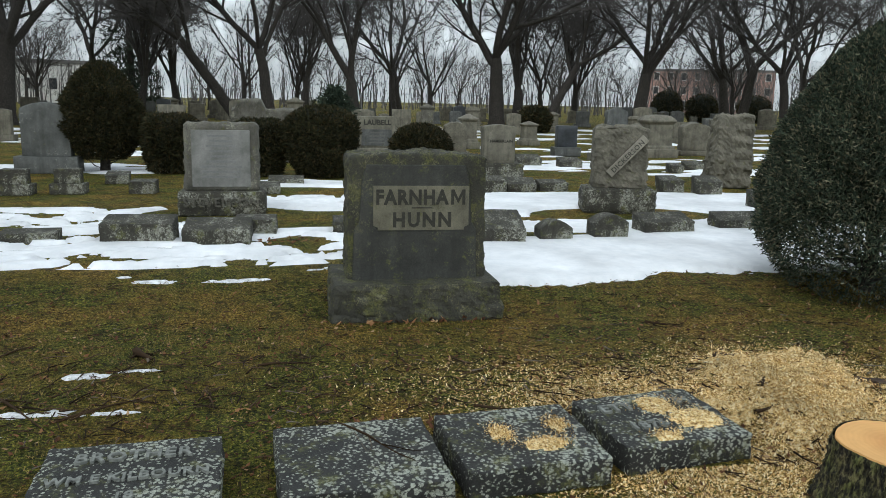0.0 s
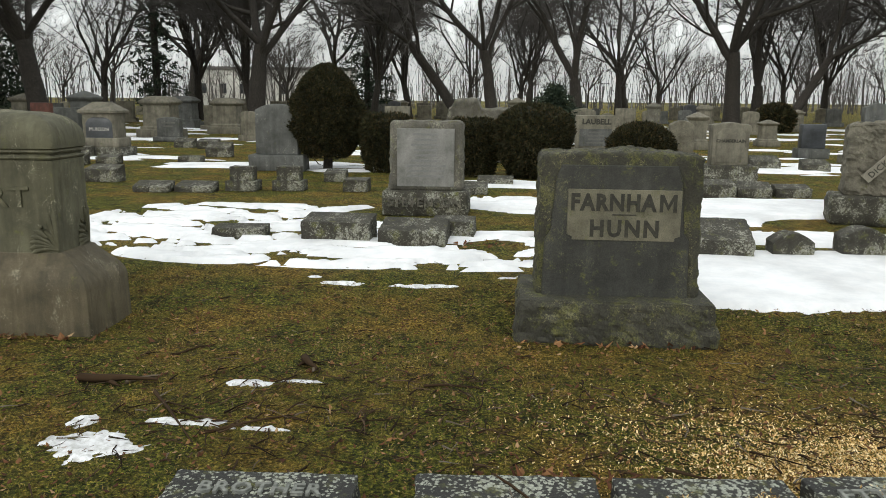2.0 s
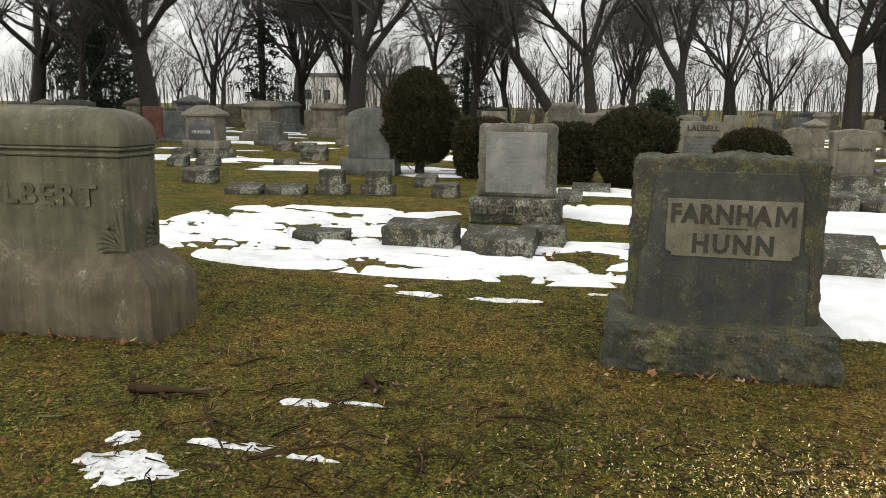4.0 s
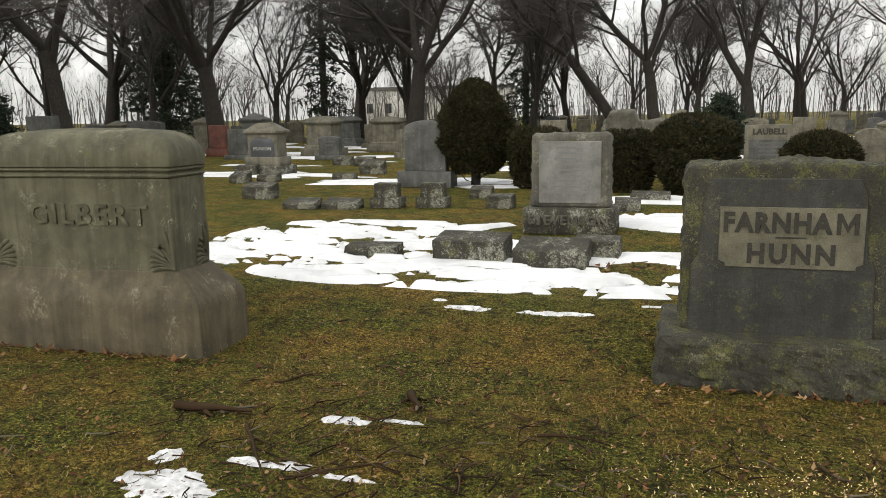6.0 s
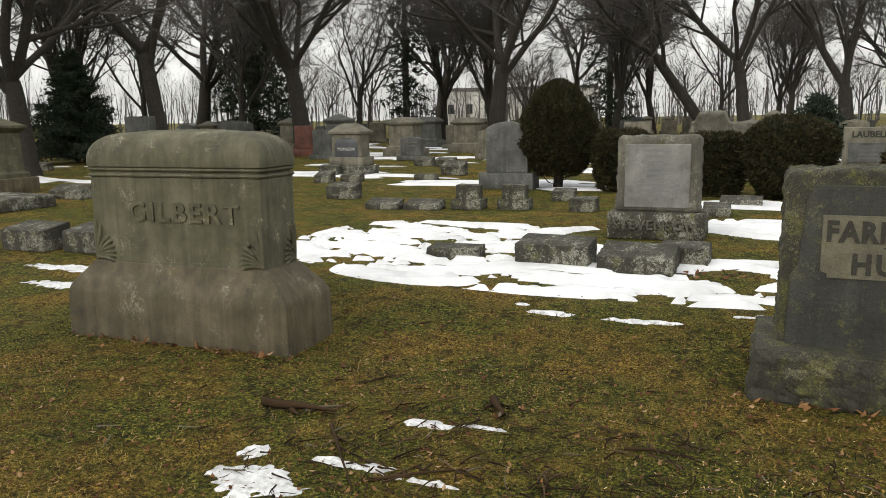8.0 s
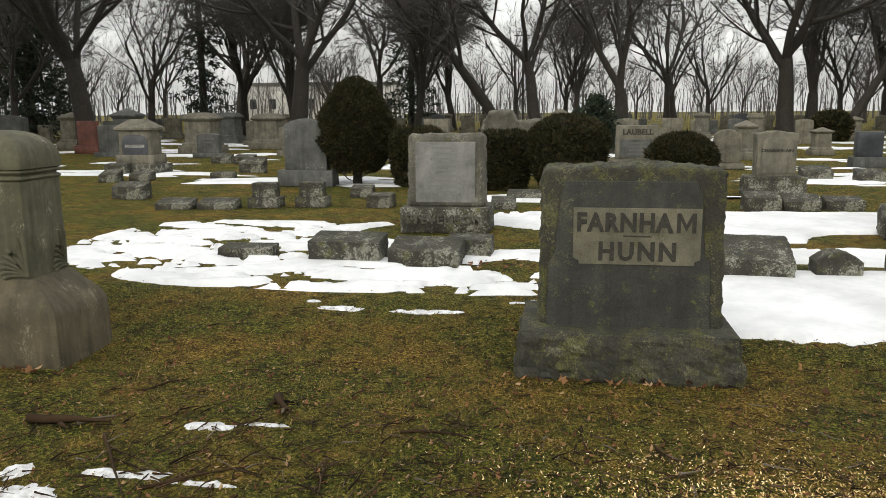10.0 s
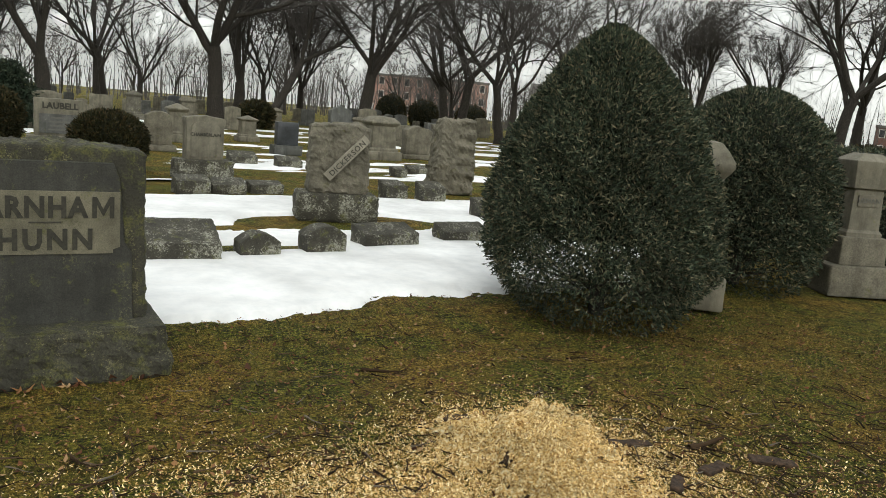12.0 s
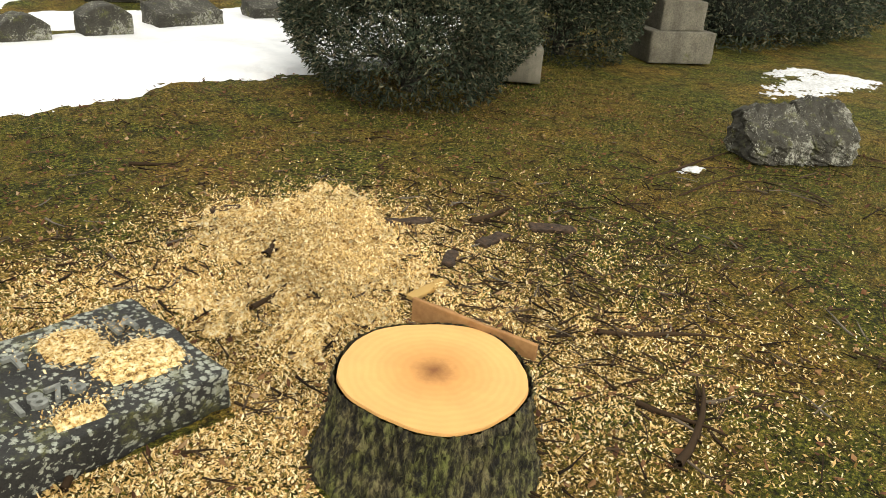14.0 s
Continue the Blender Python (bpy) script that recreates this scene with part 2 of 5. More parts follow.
CHIP = leafy("wood_chips", [(0.0, (0.16, 0.085, 0.025)), (0.3, (0.46, 0.29, 0.10)), (0.7, (0.80, 0.58, 0.26)), (1.0, (0.95, 0.82, 0.52))], 0.9)
GRASS = leafy("winter_grass", [(0.0, (0.025, 0.026, 0.005)), (0.4, (0.08, 0.078, 0.014)), (0.75, (0.17, 0.13, 0.03)), (1.0, (0.33, 0.24, 0.09))], 0.8)
LEAF = leafy("dead_leaves", [(0.0, (0.05, 0.022, 0.012)), (0.5, (0.14, 0.06, 0.028)), (0.85, (0.26, 0.14, 0.06)), (1.0, (0.36, 0.25, 0.14))], 0.8)
STICK = leafy("fallen_sticks", [(0.0, (0.012, 0.007, 0.003)), (0.6, (0.045, 0.027, 0.014)), (0.9, (0.10, 0.066, 0.038)), (1.0, (0.17, 0.15, 0.12))], 0.9)


# ---- building blocks ----
def ground_z(x, y):
    """The lawn: level, sunk a little along the first row, higher past it, faintly uneven."""
    return (0.02 * np.clip(y, 0, 3) - 0.05 * np.exp(-((y - 0.05) / 0.75) ** 2) + 0.006 * np.sin(1.7 * x + 0.6 * y) * np.sin(1.3 * y - 0.4 * x)
            + 0.004 * np.sin(5.1 * x + 1.3) * np.sin(4.3 * y + 0.7))


def gz(x, y):
    return float(ground_z(np.float64(x), np.float64(y)))


def obj(name, verts, faces, mat, parent=None, label="", smooth=False):
    me = bpy.data.meshes.new(name)
    me.from_pydata(verts, [], faces)
    if smooth:
        me.polygons.foreach_set("use_smooth", [True] * len(me.polygons))
    me.materials.append(mat)
    ob = new(name, me)
    if parent is not None:
        ob.parent = parent
    if label:
        ob["label"] = label
    return ob


def root(name, x, y, label, category, z=None, rz=0.0, group=""):
    e = new(name)
    e.matrix_basis = pose(x, y, gz(x, y) if z is None else z, 0, 0, rz)
    return tagged(e, label, category, group)


def rounded_box(w, d, h, r=0.01, res=0.06, rough=0.0, freq=9.0, faces="lrfbt", shape=None, seed=0.0, margin=0.0):
    """A box on z = 0 with rounded edges and a grid fine enough to carry a rock face on the named sides."""
    half = (w / 2, d / 2, h / 2)

    def lines(a):
        r_ = min(r, a * 0.49)
        k = max(1, int(round((2 * a - 2 * r_) / res)))
        return [-a, -a + 0.35 * r_] + [-a + r_ + (2 * a - 2 * r_) * i / k for i in range(k + 1)] + [a - 0.35 * r_, a]
    L = [lines(a) for a in half]
    index, verts, quads = {}, [], []

    def vid(p):
        key = tuple(round(c, 5) for c in p)
        if key not in index:
            index[key] = len(verts)
            verts.append(p)
        return index[key]
    for ax in range(3):
        u, v = (ax + 1) % 3, (ax + 2) % 3
        for s in (-1, 1):
            for i in range(len(L[u]) - 1):
                for j in range(len(L[v]) - 1):
                    q = []
                    for a, b in ((i, j), (i + 1, j), (i + 1, j + 1), (i, j + 1)):
                        p = [0, 0, 0]
                        p[ax], p[u], p[v] = s * half[ax], L[u][a], L[v][b]
                        q.append(vid(tuple(p)))
                    quads.append(q if s > 0 else q[::-1])
    out = []
    for p in verts:
        q = [max(-a + min(r, a * .49), min(a - min(r, a * .49), c)) for c, a in zip(p, half)]
        dlt = Vector(p) - Vector(q)
        o = Vector(q) + (dlt.normalized() * min(r, min(half) * .49) if dlt.length > 1e-9 else dlt)
        if rough:
            nrm = Vector((0, 0, 0))
            if abs(p[0]) > half[0] - 1e-6 and ("l" if p[0] < 0 else "r") in faces:
                nrm.x += math.copysign(1, p[0])
            if abs(p[1]) > half[1] - 1e-6 and ("f" if p[1] < 0 else "b") in faces:
                nrm.y += math.copysign(1, p[1])
            if p[2] > half[2] - 1e-6 and "t" in faces:
                nrm.z += 1
            if nrm.length > 0:
                s = Vector((o.x * freq + seed, o.y * freq + seed * 1.7, o.z * freq))
                k = 0.5 * noise.noise(s) + 0.9 * (abs(noise.noise(s * 2.1)) - 0.25) + 0.28 * noise.noise(s * 5.2)
                edge = 1.0
                if margin:
                    ds = sorted(a - abs(c) for c, a in zip(p, half))[1]
                    edge = min(1.0, ds / margin)
                o += nrm.normalized() * rough * (k * (0.3 + 0.7 * edge) + 0.3 * edge - 0.15)
        o.z += half[2]
        out.append(shape(o) if shape else o)
    return out, quads


def block(name, parent, mat, w, d, h, at=(0, 0, 0), label="", flat=False, **kw):
    v, f = rounded_box(w, d, h, **kw)
    ob = obj(name, v, f, mat, parent, label, not flat)
    ob.location = at
    return ob


def tapered(kx, ky, h):
    return lambda p: Vector((p.x * (1 - kx * p.z / h), p.y * (1 - ky * p.z / h), p.z))


def arched(w, h, rise):
    """The top bows up by rise in the middle."""
    return lambda p: Vector((p.x, p.y, p.z + (p.z / h) ** 3 * (-rise * (2 * abs(p.x) / w) ** 2)))


def rings(name, parent, mat, profile, at=(0, 0, 0), corner=0.02, n=3, label="", smooth=True):
    """A rectangular plan swept up a profile of (half width, half depth, z)."""
    verts, faces, per = [], [], 4 * (n + 1)
    for a, b, z in profile:
        c = min(corner, a * 0.9, b * 0.9)
        for k in range(4):
            sx, sy = ((1, 1), (-1, 1), (-1, -1), (1, -1))[k]
            for i in range(n + 1):
                t = math.pi / 2 * (k + i / n)
                verts.append((sx * (a - c) + c * math.cos(t), sy * (b - c) + c * math.sin(t), z))
    for k in range(len(profile) - 1):
        for i in range(per):
            j = (i + 1) % per
            faces.append((k * per + i, k * per + j, (k + 1) * per + j, (k + 1) * per + i))
    faces += [tuple(range(per))[::-1], tuple(range((len(profile) - 1) * per, len(profile) * per))]
    ob = obj(name, verts, faces, mat, parent, label)
    ob.location = at
    if smooth:
        ob.data.polygons.foreach_set("use_smooth", [True] * len(ob.data.polygons))
        ob.data.set_sharp_from_angle(angle=radians(28))
    return ob


def lettering(parent, text, size, at, mat, rot=(90, 0, 0), depth=0.004, name="lettering", wide=1.0, space=1.0, bold=0.0):
    cu = bpy.data.curves.new("text", "FONT")
    cu.body, cu.size, cu.extrude, cu.align_x, cu.align_y, cu.space_character, cu.offset = text, size, depth, "CENTER", "CENTER", space, bold
    cu.resolution_u = 2
    tmp = bpy.data.objects.new("text", cu)
    scene.collection.objects.link(tmp)
    bpy.context.view_layer.update()
    me = bpy.data.meshes.new_from_object(tmp.evaluated_get(bpy.context.evaluated_depsgraph_get()))
    bpy.data.objects.remove(tmp)
    me.materials.clear()
    me.materials.append(mat)
    ob = new(name, me)
    ob.parent = parent
    ob.matrix_basis = pose(*at, *rot) @ Matrix.Diagonal((wide, 1, 1, 1))
    return ob


def bars(parent, mat, x0, x1, z0, z1, y, rows, seed=0):
    """Carved lines of writing too worn to read."""
    rnd = random.Random(seed)
    for k in range(rows):
        z = z1 + (z0 - z1) * (k + 0.5) / rows
        a = (x1 - x0) / 2 * rnd.uniform(0.45, 0.95)
        hh = (z1 - z0) / rows * 0.22
        v, f = rounded_box(2 * a, 0.004, 2 * hh, r=0.001, res=0.5)
        ob = obj("worn_inscription", v, f, mat, parent)
        ob.location = ((x0 + x1) / 2, y, z - hh)


def tube(verts, faces, pts, radii, sides):
    """Adds a tapered tube along pts."""
    base = len(verts)
    for k, p in enumerate(pts):
        d = (pts[min(k + 1, len(pts) - 1)] - pts[max(k - 1, 0)]).normalized()
        u = d.orthogonal().normalized()
        v = d.cross(u)
        for i in range(sides):
            a = 2 * math.pi * i / sides
            verts.append(p + (u * math.cos(a) + v * math.sin(a)) * radii[k])
    for k in range(len(pts) - 1):
        for i in range(sides):
            j = (i + 1) % sides
            faces.append((base + k * sides + i, base + k * sides + j, base + (k + 1) * sides + j, base + (k + 1) * sides + i))


# ---- ground ----
def axis_lines(lo, hi, step, far, grow=1.18):
    mid = list(np.arange(lo, hi, step))
    out, s, p = [], step, hi
    while p < far:
        out.append(p)
        s *= grow
        p += s
    out.append(far)
    back, s, p = [], step, lo - step
    while p > -far:
        back.append(p)
        s *= grow
        p -= s
    back.append(-far)
    return np.array(back[::-1] + mid + out)


def sheet(name, xs, ys, zfun, mat, keep=None):
    X, Y = np.meshgrid(xs, ys)
    Z = zfun(X, Y)
    nx, ny = len(xs), len(ys)
    v = np.stack([X.ravel(), Y.ravel(), Z.ravel()], 1)
    i = np.arange(nx * ny).reshape(ny, nx)
    f = np.stack([i[:-1, :-1], i[:-1, 1:], i[1:, 1:], i[1:, :-1]], -1).reshape(-1, 4)
    if keep is not None:
        K = keep(X, Y).ravel()
        f = f[K[f].any(1)]
        used = np.unique(f)
        remap = np.full(nx * ny, -1)
        remap[used] = np.arange(len(used))
        v, f = v[used], remap[f]
    return obj(name, v.tolist(), f.tolist(), mat, smooth=True)


lawn = sheet("ground", axis_lines(-5, 7, 0.08, 450), axis_lines(-5.5, 5, 0.08, 450), ground_z, TURF)
tagged(lawn, "mossy winter lawn with brown patches and thin grass", "ground", kind="structure")


def fuzz(X, Y, k, amp):
    """Uneven, streaky outline."""
    return amp * (np.sin(1.9 * k * X + 0.7 * np.sin(3.1 * k * Y)) * np.sin(2.6 * k * Y + 1.1 * np.sin(1.3 * k * X)) * 0.5
                  + 0.3 * np.sin(5.3 * k * X + 2 * np.sin(4.1 * k * Y) + 1) * np.sin(7.7 * k * Y + np.sin(3.7 * k * X))
                  + 0.2 * np.sin(12.1 * k * X + 3 * np.sin(9 * k * Y)) * np.sin(15.3 * k * Y + 2))


def blob(X, Y, cx, cy, ax, ay, p=2.0):
    return 1 - (np.abs((X - cx) / ax) ** p + np.abs((Y - cy) / ay) ** p)


def streaks(X, Y, amp):
    """Thin bare strips running along the rows."""
    return fuzz(X * 0.55, Y, 2.1, amp) + fuzz(X * 0.6 + 2, Y * 1.1, 4.3, 0.7 * amp)


def snow_mask(X, Y):
    m = np.maximum.reduce([
        blob(X, Y, 3.9, 2.5, 3.6, 1.45, 3) + fuzz(X, Y, 0.7, 0.18) + fuzz(X + 1, Y, 3.0, 0.2) + fuzz(X, Y + 2, 8.0, 0.16) + fuzz(X + 4, Y, 17.0, 0.1),
        blob(X, Y, 2.0, 1.38, 1.25, 0.60) + fuzz(X, Y, 2.0, 0.22) + fuzz(X, Y + 2, 8.0, 0.2) + fuzz(X + 4, Y, 17.0, 0.12),
        blob(X, Y, 4.9, 5.6, 3.6, 1.3, 3) + fuzz(X, Y, 0.7, 0.3),
        np.minimum(1.5 * blob(X, Y, -1.4, 2.2, 2.5, 0.55, 3), 0.14 + streaks(X, Y, 1.5)),
        np.minimum(1.5 * blob(X, Y, -2.9, 3.7, 2.3, 1.6, 3), 0.06 + streaks(X, Y, 1.7)),
        np.minimum(1.5 * blob(X, Y, 0.2, 3.1, 1.2, 0.4), 0.3 + streaks(X, Y, 1.0)),
        np.minimum(1.5 * blob(X, Y, 0.3, 5.8, 1.4, 0.8), 0.1 + streaks(X, Y, 1.5)),
        blob(X, Y, -0.1, 8.3, 1.4, 0.5) + fuzz(X, Y, 1.0, 0.5),
    ])
    hole = np.maximum.reduce([blob(X, Y, 4.2, 4.5, 1.35, 0.66), blob(X, Y, 2.6, 2.95, 0.75, 0.22), blob(X, Y, -1.15, 4.7, 1.1, 0.7),
                              blob(X, Y, -0.2, 2.7, 0.32, 0.4)]) + fuzz(X, Y, 1.5, 0.2)
    return np.minimum(m, -1.4 * hole)


def snow_sheet(name, xs, ys, mask, depth, gain, mat, label):
    return tagged(sheet(name, xs, ys, lambda X, Y: ground_z(X, Y) + np.clip(mask(X, Y) * gain, -0.03, depth), mat, lambda X, Y: mask(X, Y) > -0.03),
                  label, "snow", kind="stuff")


snow_sheet("snow", np.arange(-6, 8.2, 0.05), np.arange(0.3, 9.2, 0.04), snow_mask, 0.045, 0.35, SNOW, "melting white snow lying in patches over the lawn")


def far_snow(X, Y):
    band = fuzz(X * 0.35, Y, 0.62, 1.0) + 0.25 * np.sin(0.9 * Y + 0.4 * X) - 0.34
    return np.where((Y > 8.0) & (np.abs(X) < 26), band, -1)


snow_sheet("snow", np.arange(-26, 26, 0.22), np.arange(8.6, 40, 0.16), far_snow, 0.04, 0.3, SNOW, "thin streaks of snow between distant gravestones")


def small_snow(X, Y):
    return np.maximum.reduce([blob(X, Y, a, b, c, d) for a, b, c, d in (
        (-1.88, -1.86, 0.22, 0.14), (-2.05, -1.62, 0.08, 0.09), (-1.42, -1.05, 0.17, 0.05), (-1.15, -1.0, 0.14, 0.02), (-1.62, -1.58, 0.14, 0.035), (-1.45, -1.56, 0.08, 0.045),
        (-1.2, -1.62, 0.16, 0.022), (-1.42, 1.18, 0.2, 0.06), (-0.75, 1.16, 0.26, 0.05), (-1.72, 1.35, 0.06, 0.03), (-0.1, 1.45, 0.1, 0.03), (0.15, 1.5, 0.15, 0.05),
        (-6.3, 1.3, 0.75, 0.12), (-5.9, 0.75, 0.55, 0.1), (9.1, -1.1, 1.3, 0.30), (9.6, -0.6, 0.9, 0.2), (5.05, -1.98, 0.12, 0.06))]) + fuzz(X, Y, 7.5, 0.9) + fuzz(X + 1, Y, 21.0, 0.8) - 0.12


snow_sheet("snow", np.arange(-7.2, 9.6, 0.03), np.arange(-2.2, 1.75, 0.025), small_snow, 0.014, 0.02, OLD_SNOW, "small grey-white remnants of snow on the turf")


# ---- the two family monuments ----
def farnham_stone():
    s = root("family_gravestone", 0.625, 0.38, "dark mossy granite gravestone with rock-faced edges and pale panel", "gravestone", z=-0.022)
    block("base", s, FARN_ROCK, 1.29, 0.80, 0.305, at=(0, 0, -0.05), r=0.012, res=0.026, rough=0.04, freq=5, faces="lrfb", margin=0.03, flat=True,
          shape=tapered(0.035, 0.05, 0.305), label="rock-faced mossy granite base")
    die = block("die", s, FARN_ROCK, 1.06, 0.40, 0.94, at=(0.015, 0.02, 0.245), r=0.02, res=0.028, rough=0.034, freq=7, faces="lrbt", margin=0.03, flat=True,
                shape=lambda p: Vector((p.x * (1 - 0.02 * p.z / 0.94), p.y, p.z + (p.z / 0.94) ** 4 * (0.02 - 0.09 * abs(p.x) ** 2.2))))
    # smooth front face: full width low down, drawn in above
    prof = [(-0.478, 0.0), (0.478, 0.0), (0.468, 0.38), (0.43, 0.44), (0.405, 0.78), (0.37, 0.87), (-0.37, 0.87), (-0.405, 0.78), (-0.43, 0.44), (-0.468, 0.38)]
    n = len(prof)
    v = [(x, -0.192, z + 0.25) for x, z in prof] + [(0.988 * x, -0.204, 0.25 + 0.005 + 0.988 * z) for x, z in prof]
    obj("front_face", v, [tuple(range(n, 2 * n))] + [(i, (i + 1) % n, n + (i + 1) % n, n + i) for i in range(n)], FARN, s, "smooth dark weathered front face")
    # pale panel with clipped lower corners
    a, z0, z1, c = 0.365, 0.63, 0.965, 0.035
    prof = [(-a + c, z0), (a - c, z0), (a - c, z0 + c * .6), (a, z0 + c), (a, z1), (-a, z1), (-a, z0 + c), (-a + c, z0 + c * .6)]
    n = len(prof)
    v = [(x + 0.04, -0.200, z) for x, z in prof] + [(0.99 * x + 0.04, -0.212, z0 + 0.002 + 0.99 * (z - z0)) for x, z in prof]
    obj("name_panel", v, [tuple(range(n, 2 * n))] + [(i, (i + 1) % n, n + (i + 1) % n, n + i) for i in range(n)], FARN_PLATE, s, "pale weathered name panel")
    name = lettering(s, "FARNHA", 0.15, (0, -0.213, 0.875), DARK_LETTER, wide=0.86, space=1.12, bold=0.006, depth=0.005)
    xs, ys = [v.co.x * 0.86 for v in name.data.vertices], [v.co.y for v in name.data.vertices]
    cap, wide_m, bar = max(ys) - min(ys), 0.108, 0.022
    shift = 0.035 - (wide_m + 0.018) / 2 - (max(xs) + min(xs)) / 2
    name.location.x += shift
    x0, zm = max(xs) + shift + 0.018, 0.875 + min(ys)
    # the last letter, cut as one outline: two uprights joined by a pointed dip
    outline = [(0, 0), (bar, 0), (bar, 0.62 * cap), (wide_m / 2, 0.08 * cap), (wide_m - bar, 0.62 * cap), (wide_m - bar, 0), (wide_m, 0), (wide_m, cap),
               (wide_m - bar, cap), (wide_m / 2, 0.42 * cap), (bar, cap), (0, cap)]
    n = len(outline)
    v = [(x0 + x, -0.208, zm + z) for x, z in outline] + [(x0 + x, -0.218, zm + z) for x, z in outline]
    faces = [(0, 1, 2, 11), (11, 2, 10), (2, 3, 9, 10), (3, 4, 8, 9), (4, 7, 8), (4, 5, 6, 7)]
    obj("lettering", v, [tuple(n + i for i in q) for q in faces] + [(i, (i + 1) % n, n + (i + 1) % n, n + i) for i in range(n)], DARK_LETTER, s)
    lettering(s, "HUNN", 0.15, (0.045, -0.213, 0.705), DARK_LETTER, wide=0.9, space=1.22, bold=0.006, depth=0.005)
    b, f = rounded_box(0.15, 0.006, 0.008, r=0.001, res=0.5)
    obj("dividing_rule", b, f, DARK_LETTER, s).location = (0.04, -0.213, 0.797)


def gilbert_stone():
    s = root("family_gravestone", -3.70, -0.03, "broad buff granite family gravestone with rounded top and raised name", "gravestone", z=0.0, rz=2)
    s.scale = (1, 0.74, 1)
    base = [(0.925, 0.40, -0.07), (0.925, 0.40, 0.0), (0.918, 0.395, 0.27)]
    base += [(0.912, 0.390, 0.30), (0.898, 0.378, 0.33), (0.872, 0.358, 0.365), (0.838, 0.333, 0.40), (0.80, 0.308, 0.435), (0.765, 0.290, 0.47), (0.738, 0.278, 0.498)]
    base.append((0.72, 0.26, 0.505))
    rings("base", s, GILB_BASE, base, corner=0.015, label="flared brown-stained granite base")
    rings("die", s, GILB, [(0.715, 0.275, 0.49), (0.71, 0.27, 0.52), (0.71, 0.27, 1.10)], corner=0.015)
    rings("moulding", s, GILB, [(0.70, 0.26, 1.098), (0.716, 0.276, 1.106), (0.722, 0.282, 1.116), (0.716, 0.276, 1.126), (0.70, 0.26, 1.134),
                                (0.70, 0.26, 1.140), (0.718, 0.278, 1.146), (0.724, 0.284, 1.154), (0.716, 0.276, 1.166)], corner=0.015)
    cap = [(0.71, 0.27, 1.164), (0.728, 0.288, 1.175), (0.730, 0.29, 1.20)]
    for i in range(1, 11):
        t = i / 10 * math.pi / 2
        cap.append((0.73 - 0.17 * (1 - math.cos(t)) ** 1.15 - 0.10 * (i / 10) ** 3, 0.29 - 0.20 * (1 - math.cos(t)), 1.20 + 0.205 * math.sin(t)))
    cap += [(0.30, 0.05, 1.418), (0.05, 0.01, 1.421)]
    rings("cap", s, GILB, cap, corner=0.03, n=5)
    lettering(s, "GILBERT", 0.185, (0.08, -0.272, 0.86), GILB, wide=1.16, space=1.18, depth=0.014, bold=0.004)
    # palmette leaves carved at the corners
    for sx in (-1, 1):
        for face in (0, 1):
            if face == 0:
                place = pose(sx * 0.705, -0.271, 0.52)
            else:
                place = pose(sx * 0.711, 0.24, 0.52, 0, 0, 90)
            for k in range(8):
                a = radians(3 + k * 11)
                ln = 0.27 - 0.017 * k
                pts = []
                for i in range(7):
                    t = i / 6
                    out = ln * t * math.sin(a) + 0.03 * t * t * (k > 1)
                    up = ln * t * math.cos(a) - 0.05 * t ** 3 * (k > 1)
                    pts.append(Vector((-sx * out, 0, up)))
                v, f = [], []
                tube(v, f, pts, [0.008 + 0.014 * (i / 6) ** 0.7 for i in range(6)] + [0.005], 6)
                obj("palmette_leaf", v, f, GILB, s, "", True).matrix_basis = place


farnham_stone()
gilbert_stone()


# ---- other gravestones ----
def stevenson_stone():
    s = root("gravestone", -1.16, 4.89, "grey granite gravestone with rock-faced border and smooth inscribed panel", "gravestone")
    block("base", s, LICHEN_MID, 1.07, 0.62, 0.31, r=0.02, res=0.05, rough=0.03, freq=6, faces="lrfb", margin=0.05, label="mossy rock-faced base")
    block("die", s, GREY_ROCK, 0.92, 0.38, 0.86, at=(0, 0, 0.305), r=0.03, res=0.04, rough=0.035, freq=7, margin=0.03, shape=tapered(0.03, 0.04, 0.86))
    v, f = rounded_box(0.72, 0.05, 0.72, r=0.008, res=0.4)
    obj("inscribed_panel", v, f, GREY_PANEL, s, "smooth pale grey inscribed panel").location = (0, -0.185, 0.36)
    bars(s, WORN, -0.28, 0.28, 0.46, 1.04, -0.2095, 9, 4)
    lettering(s, "STEVENSON", 0.15, (0, -0.325, 0.17), GREY_ROCK, wide=1.05, space=1.1, depth=0.02, bold=0.004)


